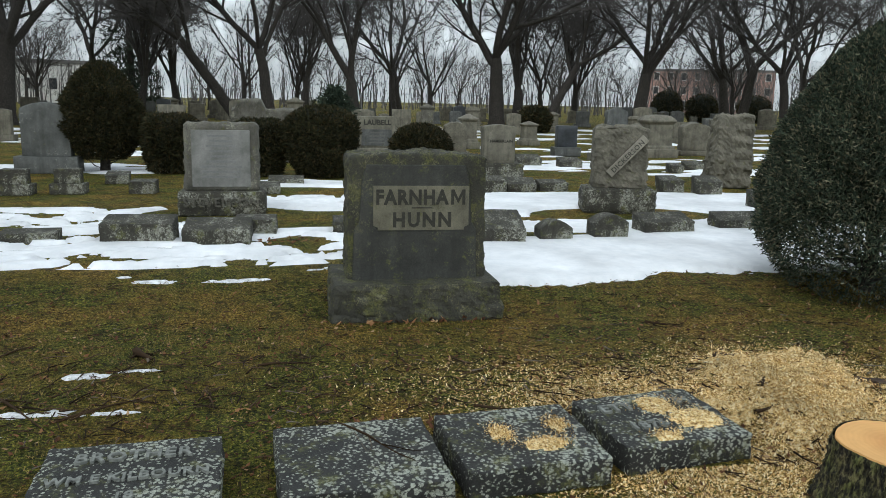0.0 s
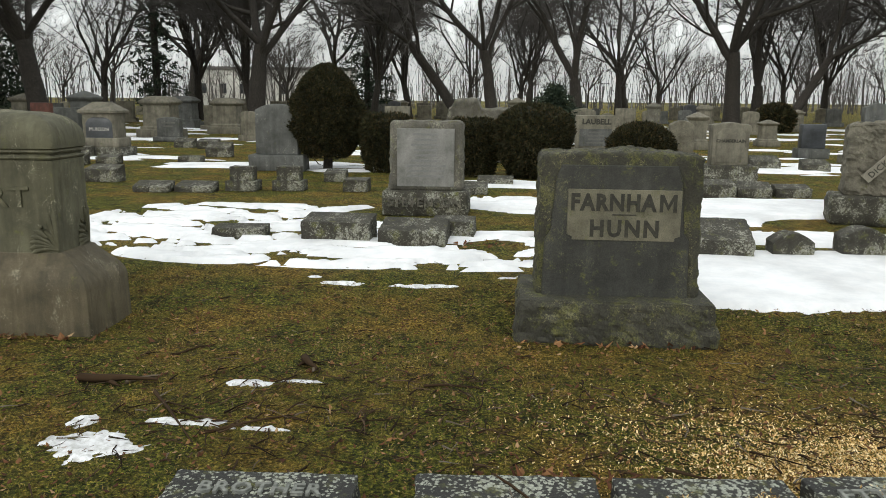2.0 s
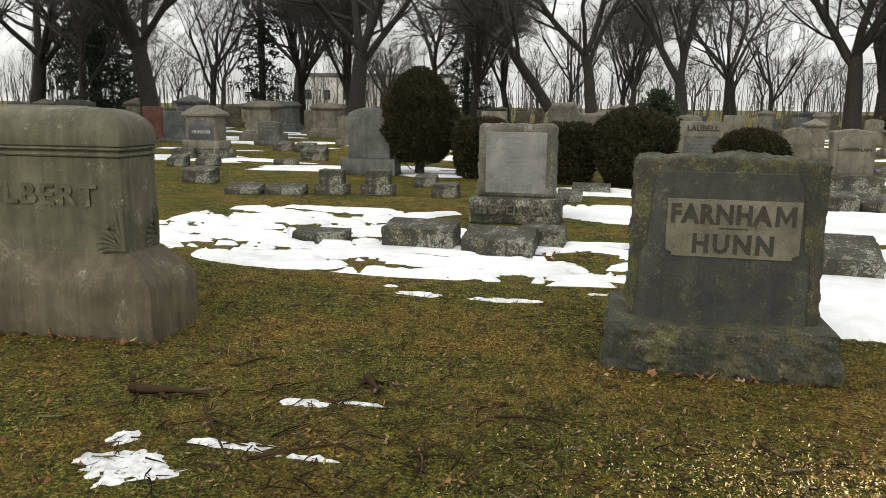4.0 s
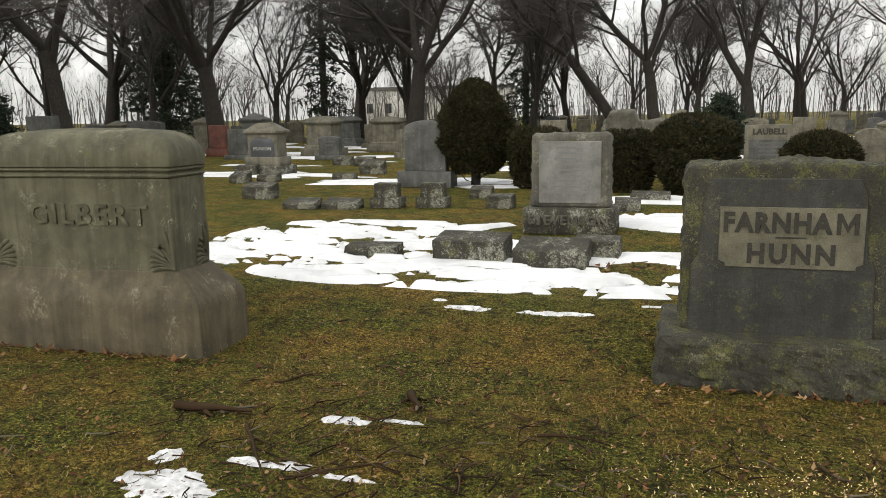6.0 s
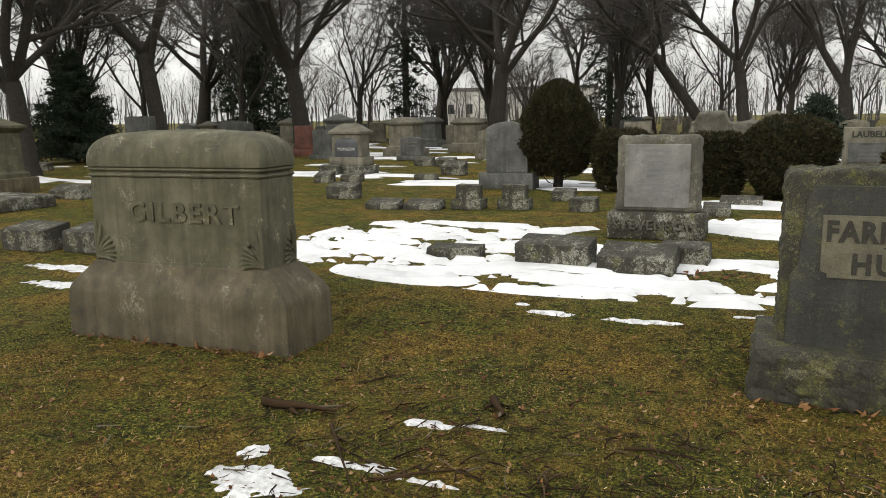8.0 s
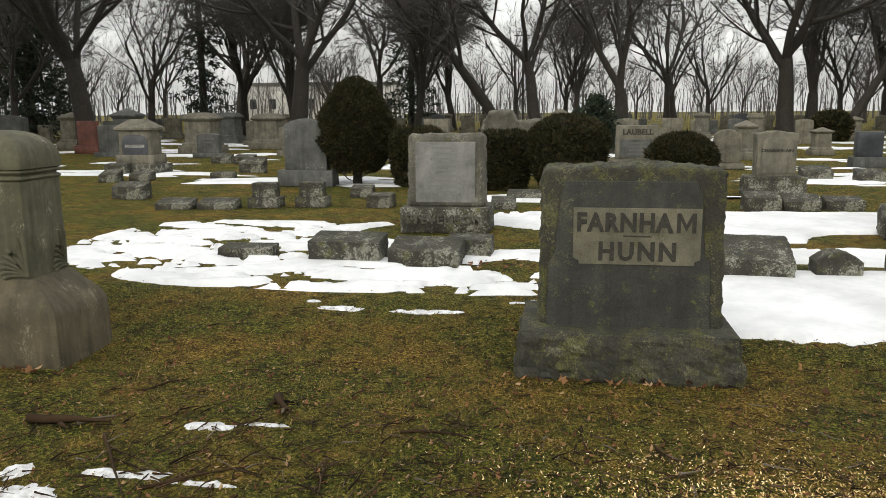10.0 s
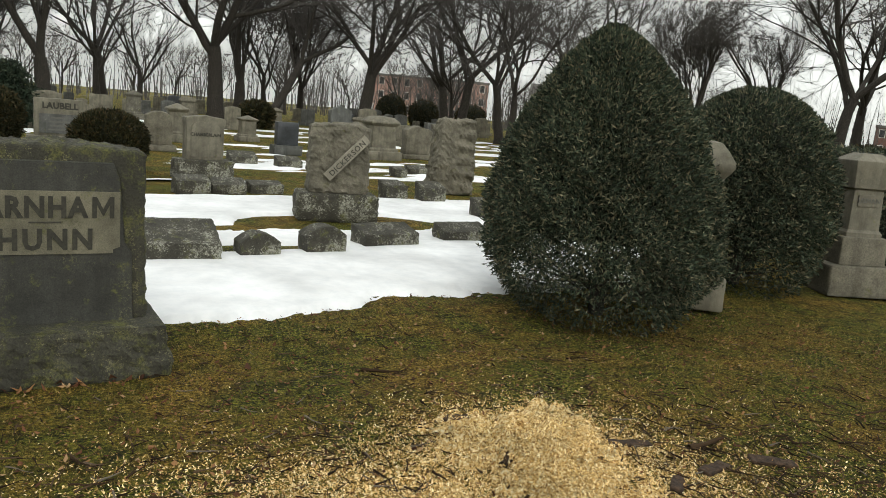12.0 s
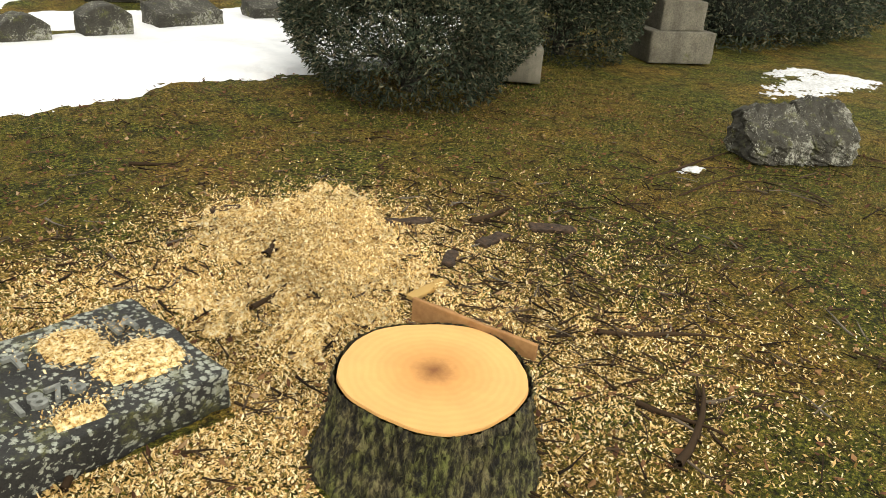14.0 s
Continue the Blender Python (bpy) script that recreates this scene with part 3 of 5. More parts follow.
def dickerson_stone():
    s = root("gravestone", 4.28, 4.84, "pale rough-hewn gravestone with a slanting name ribbon", "gravestone", rz=-15)
    block("base", s, LICHEN_MID, 1.0, 0.6, 0.35, r=0.03, res=0.05, rough=0.05, freq=5, faces="lrfb", margin=0.05, label="dark lichened rock-faced base")
    block("die", s, PALE_ROCK, 0.74, 0.36, 0.86, at=(0.0, 0.01, 0.345), r=0.03, res=0.035, rough=0.06, freq=6, seed=3, flat=True,
          shape=lambda p: Vector((p.x * (1 - 0.03 * p.z) + 0.01, p.y, p.z - 0.10 * max(0, -p.x - 0.12) * (p.z > 0.5) - 0.22 * max(0, p.x - 0.22) * (p.z > 0.6))))
    v, f = rounded_box(0.70, 0.05, 0.115, r=0.004, res=0.3)
    rb = obj("name_ribbon", v, f, RIBBON, s, "smooth diagonal name ribbon")
    rb.matrix_basis = pose(0.09, -0.215, 0.80, 0, 0, 0) @ Matrix.Rotation(radians(-47), 4, "Y") @ Matrix.Translation((0, 0, -0.05))
    t = lettering(s, "DICKERSON", 0.098, (0, 0, 0), DARK_LETTER, wide=0.92, space=1.12, depth=0.003, bold=0.001)
    t.matrix_basis = pose(0.09, -0.2425, 0.80) @ Matrix.Rotation(radians(-47), 4, "Y") @ pose(0, 0, 0.002, 90, 0, 0)


def chamberlain_stone():
    s = root("gravestone", 3.66, 9.15, "pale gravestone with gabled top and carved scroll border", "gravestone")
    block("base", s, LICHEN_MID, 0.92, 0.55, 0.34, r=0.02, res=0.07, rough=0.04, freq=5, faces="lrfb", label="dark rock-faced base")
    block("die", s, PALE, 0.62, 0.30, 0.70, at=(0, 0, 0.335), r=0.02, res=0.06, rough=0.012, freq=12,
          shape=lambda p: Vector((p.x * (1 + 0.06 * (p.z > 0.6)), p.y, p.z + (p.z > 0.64) * 0.09 * (0.5 - abs(p.x) / 0.66))))
    rings("inset_panel", s, PALE, [(0.235, 0.01, 0), (0.235, 0.01, 0.5), (0.16, 0.01, 0.58)], at=(0, -0.155, 0.39), corner=0.005)
    lettering(s, "CHAMBERLAIN", 0.075, (0, -0.167, 0.76), DARK_LETTER, depth=0.003, bold=0.002)


stevenson_stone()
dickerson_stone()
chamberlain_stone()


def slant_marker(x, y, w, d, h, mat, label, rz=0.0, slope=0.35, group="low grave markers", res=0.05, words=None, z=None):
    """A low marker whose face slopes down towards the front."""
    s = root("grave_marker", x, y, label, "grave marker", rz=rz, group=group, z=z)
    sh = lambda p: Vector((p.x, p.y, p.z * (1 - slope * (0.5 - p.y / d))))
    block("body", s, mat, w, d, h, r=0.008, res=res, rough=0.02, freq=14, faces="lrfb", seed=x * 3, shape=sh)
    if words:
        for txt, size, fy in words:
            zz = h * (1 - slope * (0.5 - fy)) + 0.006
            lettering(s, txt, size, (0, fy * d, zz), RAISED, rot=(math.degrees(math.atan(slope * h / d)), 0, 0), depth=0.006, bold=0.002, space=1.1)
    return s


def round_marker(x, y, w, d, h, mat, label, rz=0.0, rise=0.09):
    s = root("grave_marker", x, y, label, "grave marker", rz=rz, group="round-topped grave markers")
    block("body", s, mat, w, d, h, r=0.015, res=0.05, rough=0.014, freq=10, seed=x, shape=arched(w, h, rise))


# the front row, nearest the path
slant_marker(-0.92, -2.54, 0.68, 0.56, 0.13, LICHEN_DARK, "dark lichen-spotted slate grave marker with raised lettering", 3, 0.15, res=0.04,
             words=[("BROTHER", 0.095, 0.26), ("WM E KILBOURN", 0.072, -0.04), ("18", 0.07, -0.3)])
slant_marker(-0.03, -2.50, 0.66, 0.58, 0.14, LICHEN_DARK, "dark slate grave marker thick with pale lichen and fallen twigs", 4, 0.15, res=0.04)
slant_marker(0.68, -2.43, 0.63, 0.54, 0.145, LICHEN_DARK, "slate grave marker with lichen and scattered sawdust", 5, 0.15, res=0.04)
slant_marker(1.39, -2.33, 0.63, 0.52, 0.145, LICHEN_DARK, "dark slate grave marker with sawdust heaped on its face", 8, 0.15, res=0.04,
             words=[("ETT       M", 0.1, 0.22), ("1876       ", 0.09, -0.15)])

LM = "low dark granite grave marker spotted with pale lichen"
for x, y, w, d, h, rz, sl in ((-1.83, 2.82, 0.70, 0.36, 0.27, -2, 0.2), (-1.05, 2.79, 0.67, 0.38, 0.24, -2, 0.35), (-0.68, 3.20, 0.44, 0.3, 0.22, -2, 0.1),
                              (-2.92, 2.95, 0.54, 0.3, 0.12, 4, 0.1), (0.33, 3.38, 0.3, 0.3, 0.17, 0, 0.2), (4.08, 2.98, 0.68, 0.3, 0.24, 8, 0.35),
                              (5.18, 3.2, 0.62, 0.28, 0.22, 0, 0.35), (-6.97, 2.12, 0.66, 0.4, 0.30, 0, 0.2), (-7.84, 2.02, 0.66, 0.4, 0.30, 0, 0.2)):
    slant_marker(x, y, w, d, h, LICHEN_MID, LM, rz, sl)
slant_marker(1.90, 2.68, 0.62, 0.5, 0.32, LICHEN_MID, "wedge-shaped lichened grave marker set in the snow", -4, 0.45)
round_marker(2.59, 2.66, 0.38, 0.24, 0.24, LICHEN_MID, "small round-topped mossy grave marker in the snow")
round_marker(3.25, 2.70, 0.41, 0.26, 0.29, LICHEN_MID, "small dark round-topped grave marker in the snow")
for x, y, w, h in ((3.03, 7.2, 0.48, 0.27), (3.60, 7.35, 0.50, 0.23), (4.22, 7.5, 0.52, 0.19), (6.76, 8.1, 0.4, 0.2), (6.2, 6.95, 0.38, 0.27), (6.7, 6.6, 0.42, 0.34),
                   (6.7, 4.95, 0.4, 0.30), (8.4, 11.0, 0.3, 0.22), (6.2, 12.0, 0.55, 0.26), (5.3, 12.4, 0.6, 0.3), (-3.18, 8.42, 0.37, 0.2), (-2.53, 7.09, 0.37, 0.21),
                   (-5.61, 6.55, 0.55, 0.16), (-4.98, 6.68, 0.6, 0.16), (-7.07, 7.78, 0.58, 0.29), (-0.38, 8.2, 0.6, 0.16), (-0.65, 7.04, 0.36, 0.18),
                   (-7.21, 13.37, 0.6, 0.36), (-9.3, 10.73, 0.4, 0.26), (-10.22, 12.49, 0.5, 0.28), (-8.77, 11.06, 0.46, 0.20), (-12.19, 6.35, 0.8, 0.26),
                   (-9.52, 16.68, 0.56, 0.27), (-8.68, 16.32, 0.58, 0.27), (-20.34, 12.46, 0.66, 0.25), (-7.28, 11.86, 0.5, 0.14), (9.3, 11.8, 0.5, 0.2), (10.1, 12.2, 0.5, 0.2)):
    slant_marker(x, y, w, 0.3, h, LICHEN_MID, LM, random.uniform(-4, 4), random.choice((0.1, 0.25, 0.4)), res=0.09, group="far low grave markers")
for x, y in ((-4.29, 6.87), (-3.59, 7.02)):
    s = root("grave_marker", x, y, "two-tier lichened granite grave marker", "grave marker", group="two-tier markers")
    block("base", s, LICHEN_MID, 0.48, 0.34, 0.16, r=0.01, res=0.09, rough=0.01, freq=10)
    block("top", s, LICHEN_MID, 0.36, 0.24, 0.22, at=(0, 0, 0.158), r=0.012, res=0.09, rough=0.01, freq=10)


def tablet(x, y, w, h, mat, label, base=0.25, rise=0.0, rough=0.0, d=0.26, rz=0.0, gable=0.0, base_mat=None, rows=0, letter=None):
    """An upright slab on a base."""
    s = root("gravestone", x, y, label, "gravestone", rz=rz, group="background gravestones")
    if base:
        block("base", s, base_mat or mat, w * 1.3, d * 1.7, base, r=0.015, res=0.12, rough=0.02 + rough, freq=6, faces="lrfb")
    hh = h - base
    sh = arched(w, hh, rise) if rise else (lambda p: Vector((p.x, p.y, p.z + (p.z > 0.85 * hh) * gable * (0.5 - abs(p.x) / w))))
    block("die", s, mat, w, d, hh, at=(0, 0, base - 0.004 if base else 0), r=0.02, res=0.12, rough=rough, freq=6, seed=x, shape=sh)
    if rows:
        bars(s, letter or LETTER_GREY, -w * 0.36, w * 0.36, base + hh * 0.45, base + hh * 0.8, -d / 2 - 0.001 - rough, rows, int(x * 10))
    return s


def pedestal(x, y, w, h, mat, label, pyramid=False, rz=0.0, base_mat=None, steps=1, grp="pedestal monuments"):
    """A square monument: rough base, shaft, moulded cornice and a low cap."""
    s = root("pedestal_monument", x, y, label, "monument", rz=rz, group=grp)
    a, b = w / 2, w * 0.42
    block("base", s, base_mat or mat, w * 1.25, w * 1.08, h * 0.2, r=0.015, res=0.12, rough=0.02, freq=6, faces="lrfb")
    rings("shaft", s, mat, [(a * 1.05, b * 1.05, h * 0.195), (a * 1.05, b * 1.05, h * 0.25), (a * 0.9, b * 0.9, h * 0.29), (a * 0.86, b * 0.86, h * 0.78)], corner=0.01)
    top = [(a * 0.86, b * 0.86, h * 0.775), (a * 1.0, b * 1.0, h * 0.81), (a * 1.08, b * 1.08, h * 0.84), (a * 1.08, b * 1.08, h * 0.87)]
    top += [(a * 0.1, b * 0.1, h)] if pyramid else [(a * 0.9, b * 0.9, h * 0.93), (a * 0.7, b * 0.7, h * 0.98), (a * 0.3, b * 0.3, h)]
    rings("cap", s, mat, top, corner=0.01)
    return s


tablet(-4.78, 10.3, 0.86, 1.32, BLUE_GREY, "dark blue-grey granite gravestone with bowed top", 0.32, 0.12, rows=0)
s = tablet(2.0, 15.8, 1.02, 1.05, PALE, "pale gravestone with dark inscribed panel", 0.2, 0.0, d=0.3)
v, f = rounded_box(0.82, 0.02, 0.44, r=0.004, res=0.5)
obj("inscribed_panel", v, f, BLUE_GREY, s, "dark blue-grey panel").location = (0.0, -0.16, 0.26)
bars(s, LETTER_GREY, -0.3, 0.3, 0.3, 0.66, -0.1705, 4, 3)
lettering(s, "LAUBELL", 0.19, (0.02, -0.152, 0.88), DARK_LETTER, depth=0.003, wide=1.0, bold=0.008)

mun = root("gravestone", -9.91, 13.02, "buff gravestone with hipped cap and dark name panel", "gravestone")
block("base", mun, LICHEN_MID, 1.2, 0.75, 0.24, r=0.02, res=0.1, rough=0.03, freq=6, faces="lrfb", label="dark rock-faced base")
block("plinth", mun, PALE, 1.0, 0.6, 0.22, at=(0, 0, 0.238), r=0.02, res=0.1, rough=0.01)
rings("die", mun, PALE, [(0.41, 0.24, 0.45), (0.41, 0.24, 1.02)], corner=0.01)
rings("hipped_cap", mun, PALE, [(0.42, 0.25, 1.015), (0.49, 0.31, 1.05), (0.49, 0.31, 1.10), (0.2, 0.08, 1.30)], corner=0.01)
rings("name_panel", mun, DARK_POLISH, [(0.33, 0.01, 0), (0.33, 0.01, 0.34), (0.26, 0.01, 0.44), (0.15, 0.01, 0.48)], at=(0, -0.242, 0.46), corner=0.004, label="dark arched panel")
lettering(mun, "MUNSON", 0.115, (0, -0.254, 0.66), LETTER_PALE, depth=0.003)

PB = "buff stone pedestal monument with moulded cornice"
pedestal(-12.68, 21.96, 1.1, 1.45, PALE, PB)
pedestal(-11.47, 25.24, 1.05, 1.4, PALE, PB)
pedestal(10.4, 16.1, 0.85, 1.25, PALE, PB)
pedestal(8.1, 21.4, 0.56, 0.86, PALE, "small buff monument with pyramid cap", True)
pedestal(5.36, 19.21, 0.56, 1.12, PALE, "small pale obelisk-capped monument", True)
pedestal(-15.32, 29.99, 1.1, 1.45, BLUE_GREY, "grey monument with arched pediment")
tablet(-16.81, 21.42, 0.72, 1.18, RED_STONE, "polished red granite gravestone", 0.3)
tablet(-14.83, 19.7, 0.84, 1.05, BLUE_GREY, "plain grey granite gravestone", 0.15)
tablet(-11.17, 19.31, 0.76, 0.78, BLUE_GREY, "dark grey granite gravestone with bowed top", 0.15, 0.06, rows=2)
tablet(-8.88, 20.34, 0.52, 0.98, PALE, "pale marble slab gravestone", 0.2, 0.05)
tablet(7.55, 16.0, 0.6, 0.88, DARK_POLISH, "blue-black polished granite gravestone", 0.26, base_mat=BLUE_GREY)
tablet(8.05, 14.5, 0.52, 1.0, PALE, "pale round-topped gravestone on a base", 0.2, 0.16, rows=2)
tablet(10.45, 19.2, 0.72, 1.3, BLUE_GREY, "weathered grey gravestone with gabled top", 0.2, gable=0.3)
tablet(4.1, 15.31, 0.6, 0.95, PALE_ROCK, "rough pale rock gravestone", 0.15, 0.1, 0.05)
tablet(12.0, 16.8, 0.85, 1.0, PALE_ROCK, "rough-hewn grey boulder gravestone", 0.15, 0.12, 0.07, d=0.35)
tablet(15.0, 20.4, 0.75, 1.06, GREY_ROCK, "rock-faced grey gravestone with smooth panel", 0.15, 0, 0.04)
tablet(-19.58, 15.8, 1.1, 1.6, BLUE_GREY, "wide grey granite gravestone with rock-faced edges", 0.35, 0, 0.03)
tablet(-24.82, 23.99, 0.95, 1.3, BLUE_GREY, "grey round-shouldered granite gravestone", 0.3, 0.12)
tablet(-22.02, 23.9, 1.7, 1.38, BLUE_GREY, "broad grey granite gravestone with bowed top", 0.35, 0.1, d=0.4)
tablet(-26.6, 20.91, 1.0, 1.2, PALE, "pale gravestone with a flat top", 0.3)
tablet(-25.19, 18.47, 0.8, 1.1, PALE, "pale weathered gravestone with bowed top", 0.25, 0.06)
pedestal(-14.9, 6.8, 1.05, 1.6, GILB, "buff stone monument with gabled top on stepped base", True, base_mat=GILB_BASE)
v, f = rounded_box(1.7, 1.4, 0.22, r=0.03, res=0.2, rough=0.02)
tagged(obj("stone_step", v, f, LICHEN_MID), "mossy stone step before a monument", "step").location = (-12.2, 4.6, gz(-12, 4.6))

# stone carved like a broken tree trunk
s = root("gravestone", 7.85, 7.95, "tall grey stone carved like a broken tree trunk", "gravestone", rz=-10)
block("trunk_stone", s, PALE_ROCK, 0.80, 0.55, 1.36, r=0.06, res=0.045, rough=0.08, freq=5, seed=8, flat=True, faces="lrfbt",
      shape=lambda p: Vector((p.x * (1 - 0.20 * p.z / 1.36) + 0.05 * p.z, p.y * (1 - 0.15 * p.z) + (0.025 * math.sin(p.z * 26 + 3 * p.x) * (p.x > 0.02)), p.z)))

# stack of rough stone with a snow cap, behind the shrubs
s = root("gravestone", -0.85, 13.2, "rough stacked-stone monument behind clipped yews", "gravestone")
block("body", s, GREY_ROCK, 1.5, 0.6, 1.22, r=0.05, res=0.1, rough=0.09, freq=4, shape=lambda p: Vector((p.x, p.y, p.z + 0.2 * (p.z > 1.0) * (abs(p.x + 0.35) < 0.3))))

# monuments between and beyond the clipped yews
pedestal(5.90, 0.60, 0.62, 1.50, PALE, "buff stone monument half hidden by clipped yews", False, -42)
hus = root("pedestal_monument", 8.42, 0.49, "pale stone pedestal monument with panelled shaft on stepped rock base", "monument", rz=-25)
block("base", hus, PALE_ROCK, 0.76, 0.62, 0.33, r=0.02, res=0.05, rough=0.03, freq=7, faces="lrfb", label="rough rock-faced base")
block("plinth", hus, PALE_ROCK, 0.52, 0.46, 0.30, at=(0, 0, 0.328), r=0.015, res=0.05, rough=0.015, freq=8, faces="lrfb")
rings("shaft", hus, PALE, [(0.20, 0.18, 0.625), (0.20, 0.18, 0.67), (0.175, 0.155, 0.70), (0.165, 0.145, 1.12)], corner=0.006)
rings("top_block", hus, PALE, [(0.165, 0.145, 1.118), (0.20, 0.18, 1.14), (0.215, 0.19, 1.34), (0.225, 0.2, 1.37), (0.225, 0.2, 1.42), (0.1, 0.1, 1.50)], corner=0.008)
rings("name_tablet", hus, PALE, [(0.12, 0.006, 0), (0.12, 0.006, 0.12)], at=(0, -0.158, 0.95), corner=0.004)
lettering(hus, "USMAN", 0.075, (0, -0.166, 1.01), LETTER_GREY, depth=0.003)


# rough twin markers on the lawn
for x, y, w, h, rz in ((5.74, -2.10, 0.40, 0.31, -28), (6.08, -2.26, 0.38, 0.36, -32)):
    s = root("grave_marker", x, y, "rough lichened wedge-shaped grave marker on the lawn", "grave marker", rz=rz, group="rough wedge markers")
    block("body", s, LICHEN_MID, w, 0.34, h, r=0.05, res=0.022, rough=0.06, freq=9, seed=x, flat=True,
          shape=lambda p: Vector((p.x, p.y, p.z * (0.55 + 0.45 * min(1.0, (p.y + 0.17) / 0.22)))))


# ---- clipped yews and hedges ----
def leaf_cloud(rnd, pts, nrm, size, blades=2):
    """Small needle sprays at pts, pointing roughly along nrm."""
    n = len(pts)
    d = nrm + rnd.normal(0, 0.55, (n, 3))
    d /= np.linalg.norm(d, axis=1, keepdims=True)
    V, F = [], []
    for b in range(blades):
        dd = d + rnd.normal(0, 0.45, (n, 3))
        dd /= np.linalg.norm(dd, axis=1, keepdims=True)
        side = np.cross(dd, rnd.normal(0, 1, (n, 3)))
        side /= np.linalg.norm(side, axis=1, keepdims=True) + 1e-9
        L = size * rnd.uniform(0.6, 1.3, (n, 1))
        W = L * 0.14
        quad = np.stack([pts - dd * L * 0.15, pts + dd * L * 0.45 + side * W, pts + dd * L, pts + dd * L * 0.45 - side * W], 1)
        V.append(quad.reshape(-1, 3))
        F.append((np.arange(n) * 4 + b * n * 4)[:, None] + np.array([[0, 1, 2, 3]]))
    return np.concatenate(V), np.concatenate(F)


def clipped_shrub(name, x, y, prof, height, count, size, mat, label, seed, squash=1.0, trunk=0.0, core_from=0.12, lumpy=0.05, z0=0.0, box=None, lean=(0, 0), category="shrub"):
    """prof(t): radius at height fraction t. A solid core coloured as inner shade, limbs at the foot, and a shell of
    needle sprays.
    """
    rnd = np.random.default_rng(seed)
    s = root(name, x, y, label, category)
    t = np.linspace(0, 1, 200)
    R = np.array([prof(a) for a in t])
    cdf = np.cumsum(R + 0.05)
    cdf /= cdf[-1]
    tt = np.interp(rnd.random(count), cdf, t)
    an = rnd.random(count) * 2 * math.pi
    thin = (tt > 0.2) | (rnd.random(count) < 0.12 + 2.2 * tt) if core_from > 0.15 else tt > -1
    tt, an, count = tt[thin], an[thin], int(thin.sum())
    rr = np.interp(tt, t, R)
    lump = 1 + lumpy * (np.sin(an * 5 + tt * 9 + seed) * np.sin(tt * 17 + seed * 2 + 2 * np.sin(an * 3)) + 0.6 * np.sin(an * 11 + tt * 31))
    dep = 1 + 0.015 - np.abs(rnd.normal(0, 0.07, count)) + 0.05 * (rnd.random(count) < 0.06)
    r = rr * lump * dep
    zz = z0 + tt * (height - z0)
    if box:
        a, b = box
        c, q = np.cos(an), np.sin(an)
        k = 1 / np.maximum(np.abs(c), np.abs(q)) ** 0.85
        P = np.stack([r * c * k * a, r * q * k * b, zz], 1)
    else:
        P = np.stack([r * np.cos(an), r * np.sin(an) * squash, zz], 1)
    P[:, 0] += lean[0] * zz
    P[:, 1] += lean[1] * zz
    slope = -np.gradient(R, t * height)
    N = np.stack([np.cos(an), np.sin(an), np.interp(tt, t, np.clip(slope, -1, 3))], 1)
    N /= np.linalg.norm(N, axis=1, keepdims=True)
    V, F = leaf_cloud(rnd, P, N + np.array([0, 0, 0.25]), size)
    obj("foliage", V.tolist(), F.tolist(), mat, s)
    # closed hull behind the sprays, its dark colour in place of depth shade
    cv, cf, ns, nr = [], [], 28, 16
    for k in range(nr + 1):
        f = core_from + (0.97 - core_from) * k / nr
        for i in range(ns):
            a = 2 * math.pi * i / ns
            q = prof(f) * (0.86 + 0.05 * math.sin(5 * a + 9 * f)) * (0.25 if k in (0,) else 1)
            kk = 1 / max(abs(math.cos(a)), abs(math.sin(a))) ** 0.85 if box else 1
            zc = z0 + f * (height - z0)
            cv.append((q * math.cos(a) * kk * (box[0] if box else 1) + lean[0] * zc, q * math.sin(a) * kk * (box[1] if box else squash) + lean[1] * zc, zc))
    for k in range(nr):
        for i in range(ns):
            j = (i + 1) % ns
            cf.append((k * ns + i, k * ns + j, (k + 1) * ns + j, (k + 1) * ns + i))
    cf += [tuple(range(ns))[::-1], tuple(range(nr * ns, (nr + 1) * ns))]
    obj("inner_foliage", cv, cf, YEW_CORE, s, "solid dark core standing in for the shaded interior", True)
    tv, tf = [], []
    rr_ = random.Random(seed)
    top = z0 + 0.3 * (height - z0)
    tube(tv, tf, [Vector((0, 0, -0.05)), Vector((0.02, 0.01, top * 0.5)), Vector((0, 0, top + 0.2))], [0.07 + trunk, 0.06 + trunk, 0.04], 7)
    for k in range(26):
        a = rr_.uniform(0, 6.28)
        q = prof(0.2) * rr_.uniform(0.6, 1.0)
        h0 = rr_.uniform(0.05, 0.6) * top
        tube(tv, tf, [Vector((0, 0, h0)), Vector((q * 0.5 * math.cos(a), q * 0.5 * math.sin(a), h0 + 0.08)), Vector((q * math.cos(a), q * math.sin(a), h0 + rr_.uniform(0.1, 0.35)))], [0.018, 0.012, 0.005], 4)
    obj("trunk", tv, tf, BARK, s, "dark trunk and bare lower limbs")
    return s


def egg(rmax, low=0.55, peak=0.35, p=0.75):
    def f(t):
        if t < peak:
            k = t / peak
            return rmax * (low + (1 - low) * math.sin(k * math.pi / 2))
        k = (t - peak) / (1 - peak)
        return rmax * max(0.02, (1 - k ** 1.9)) ** p
    return f


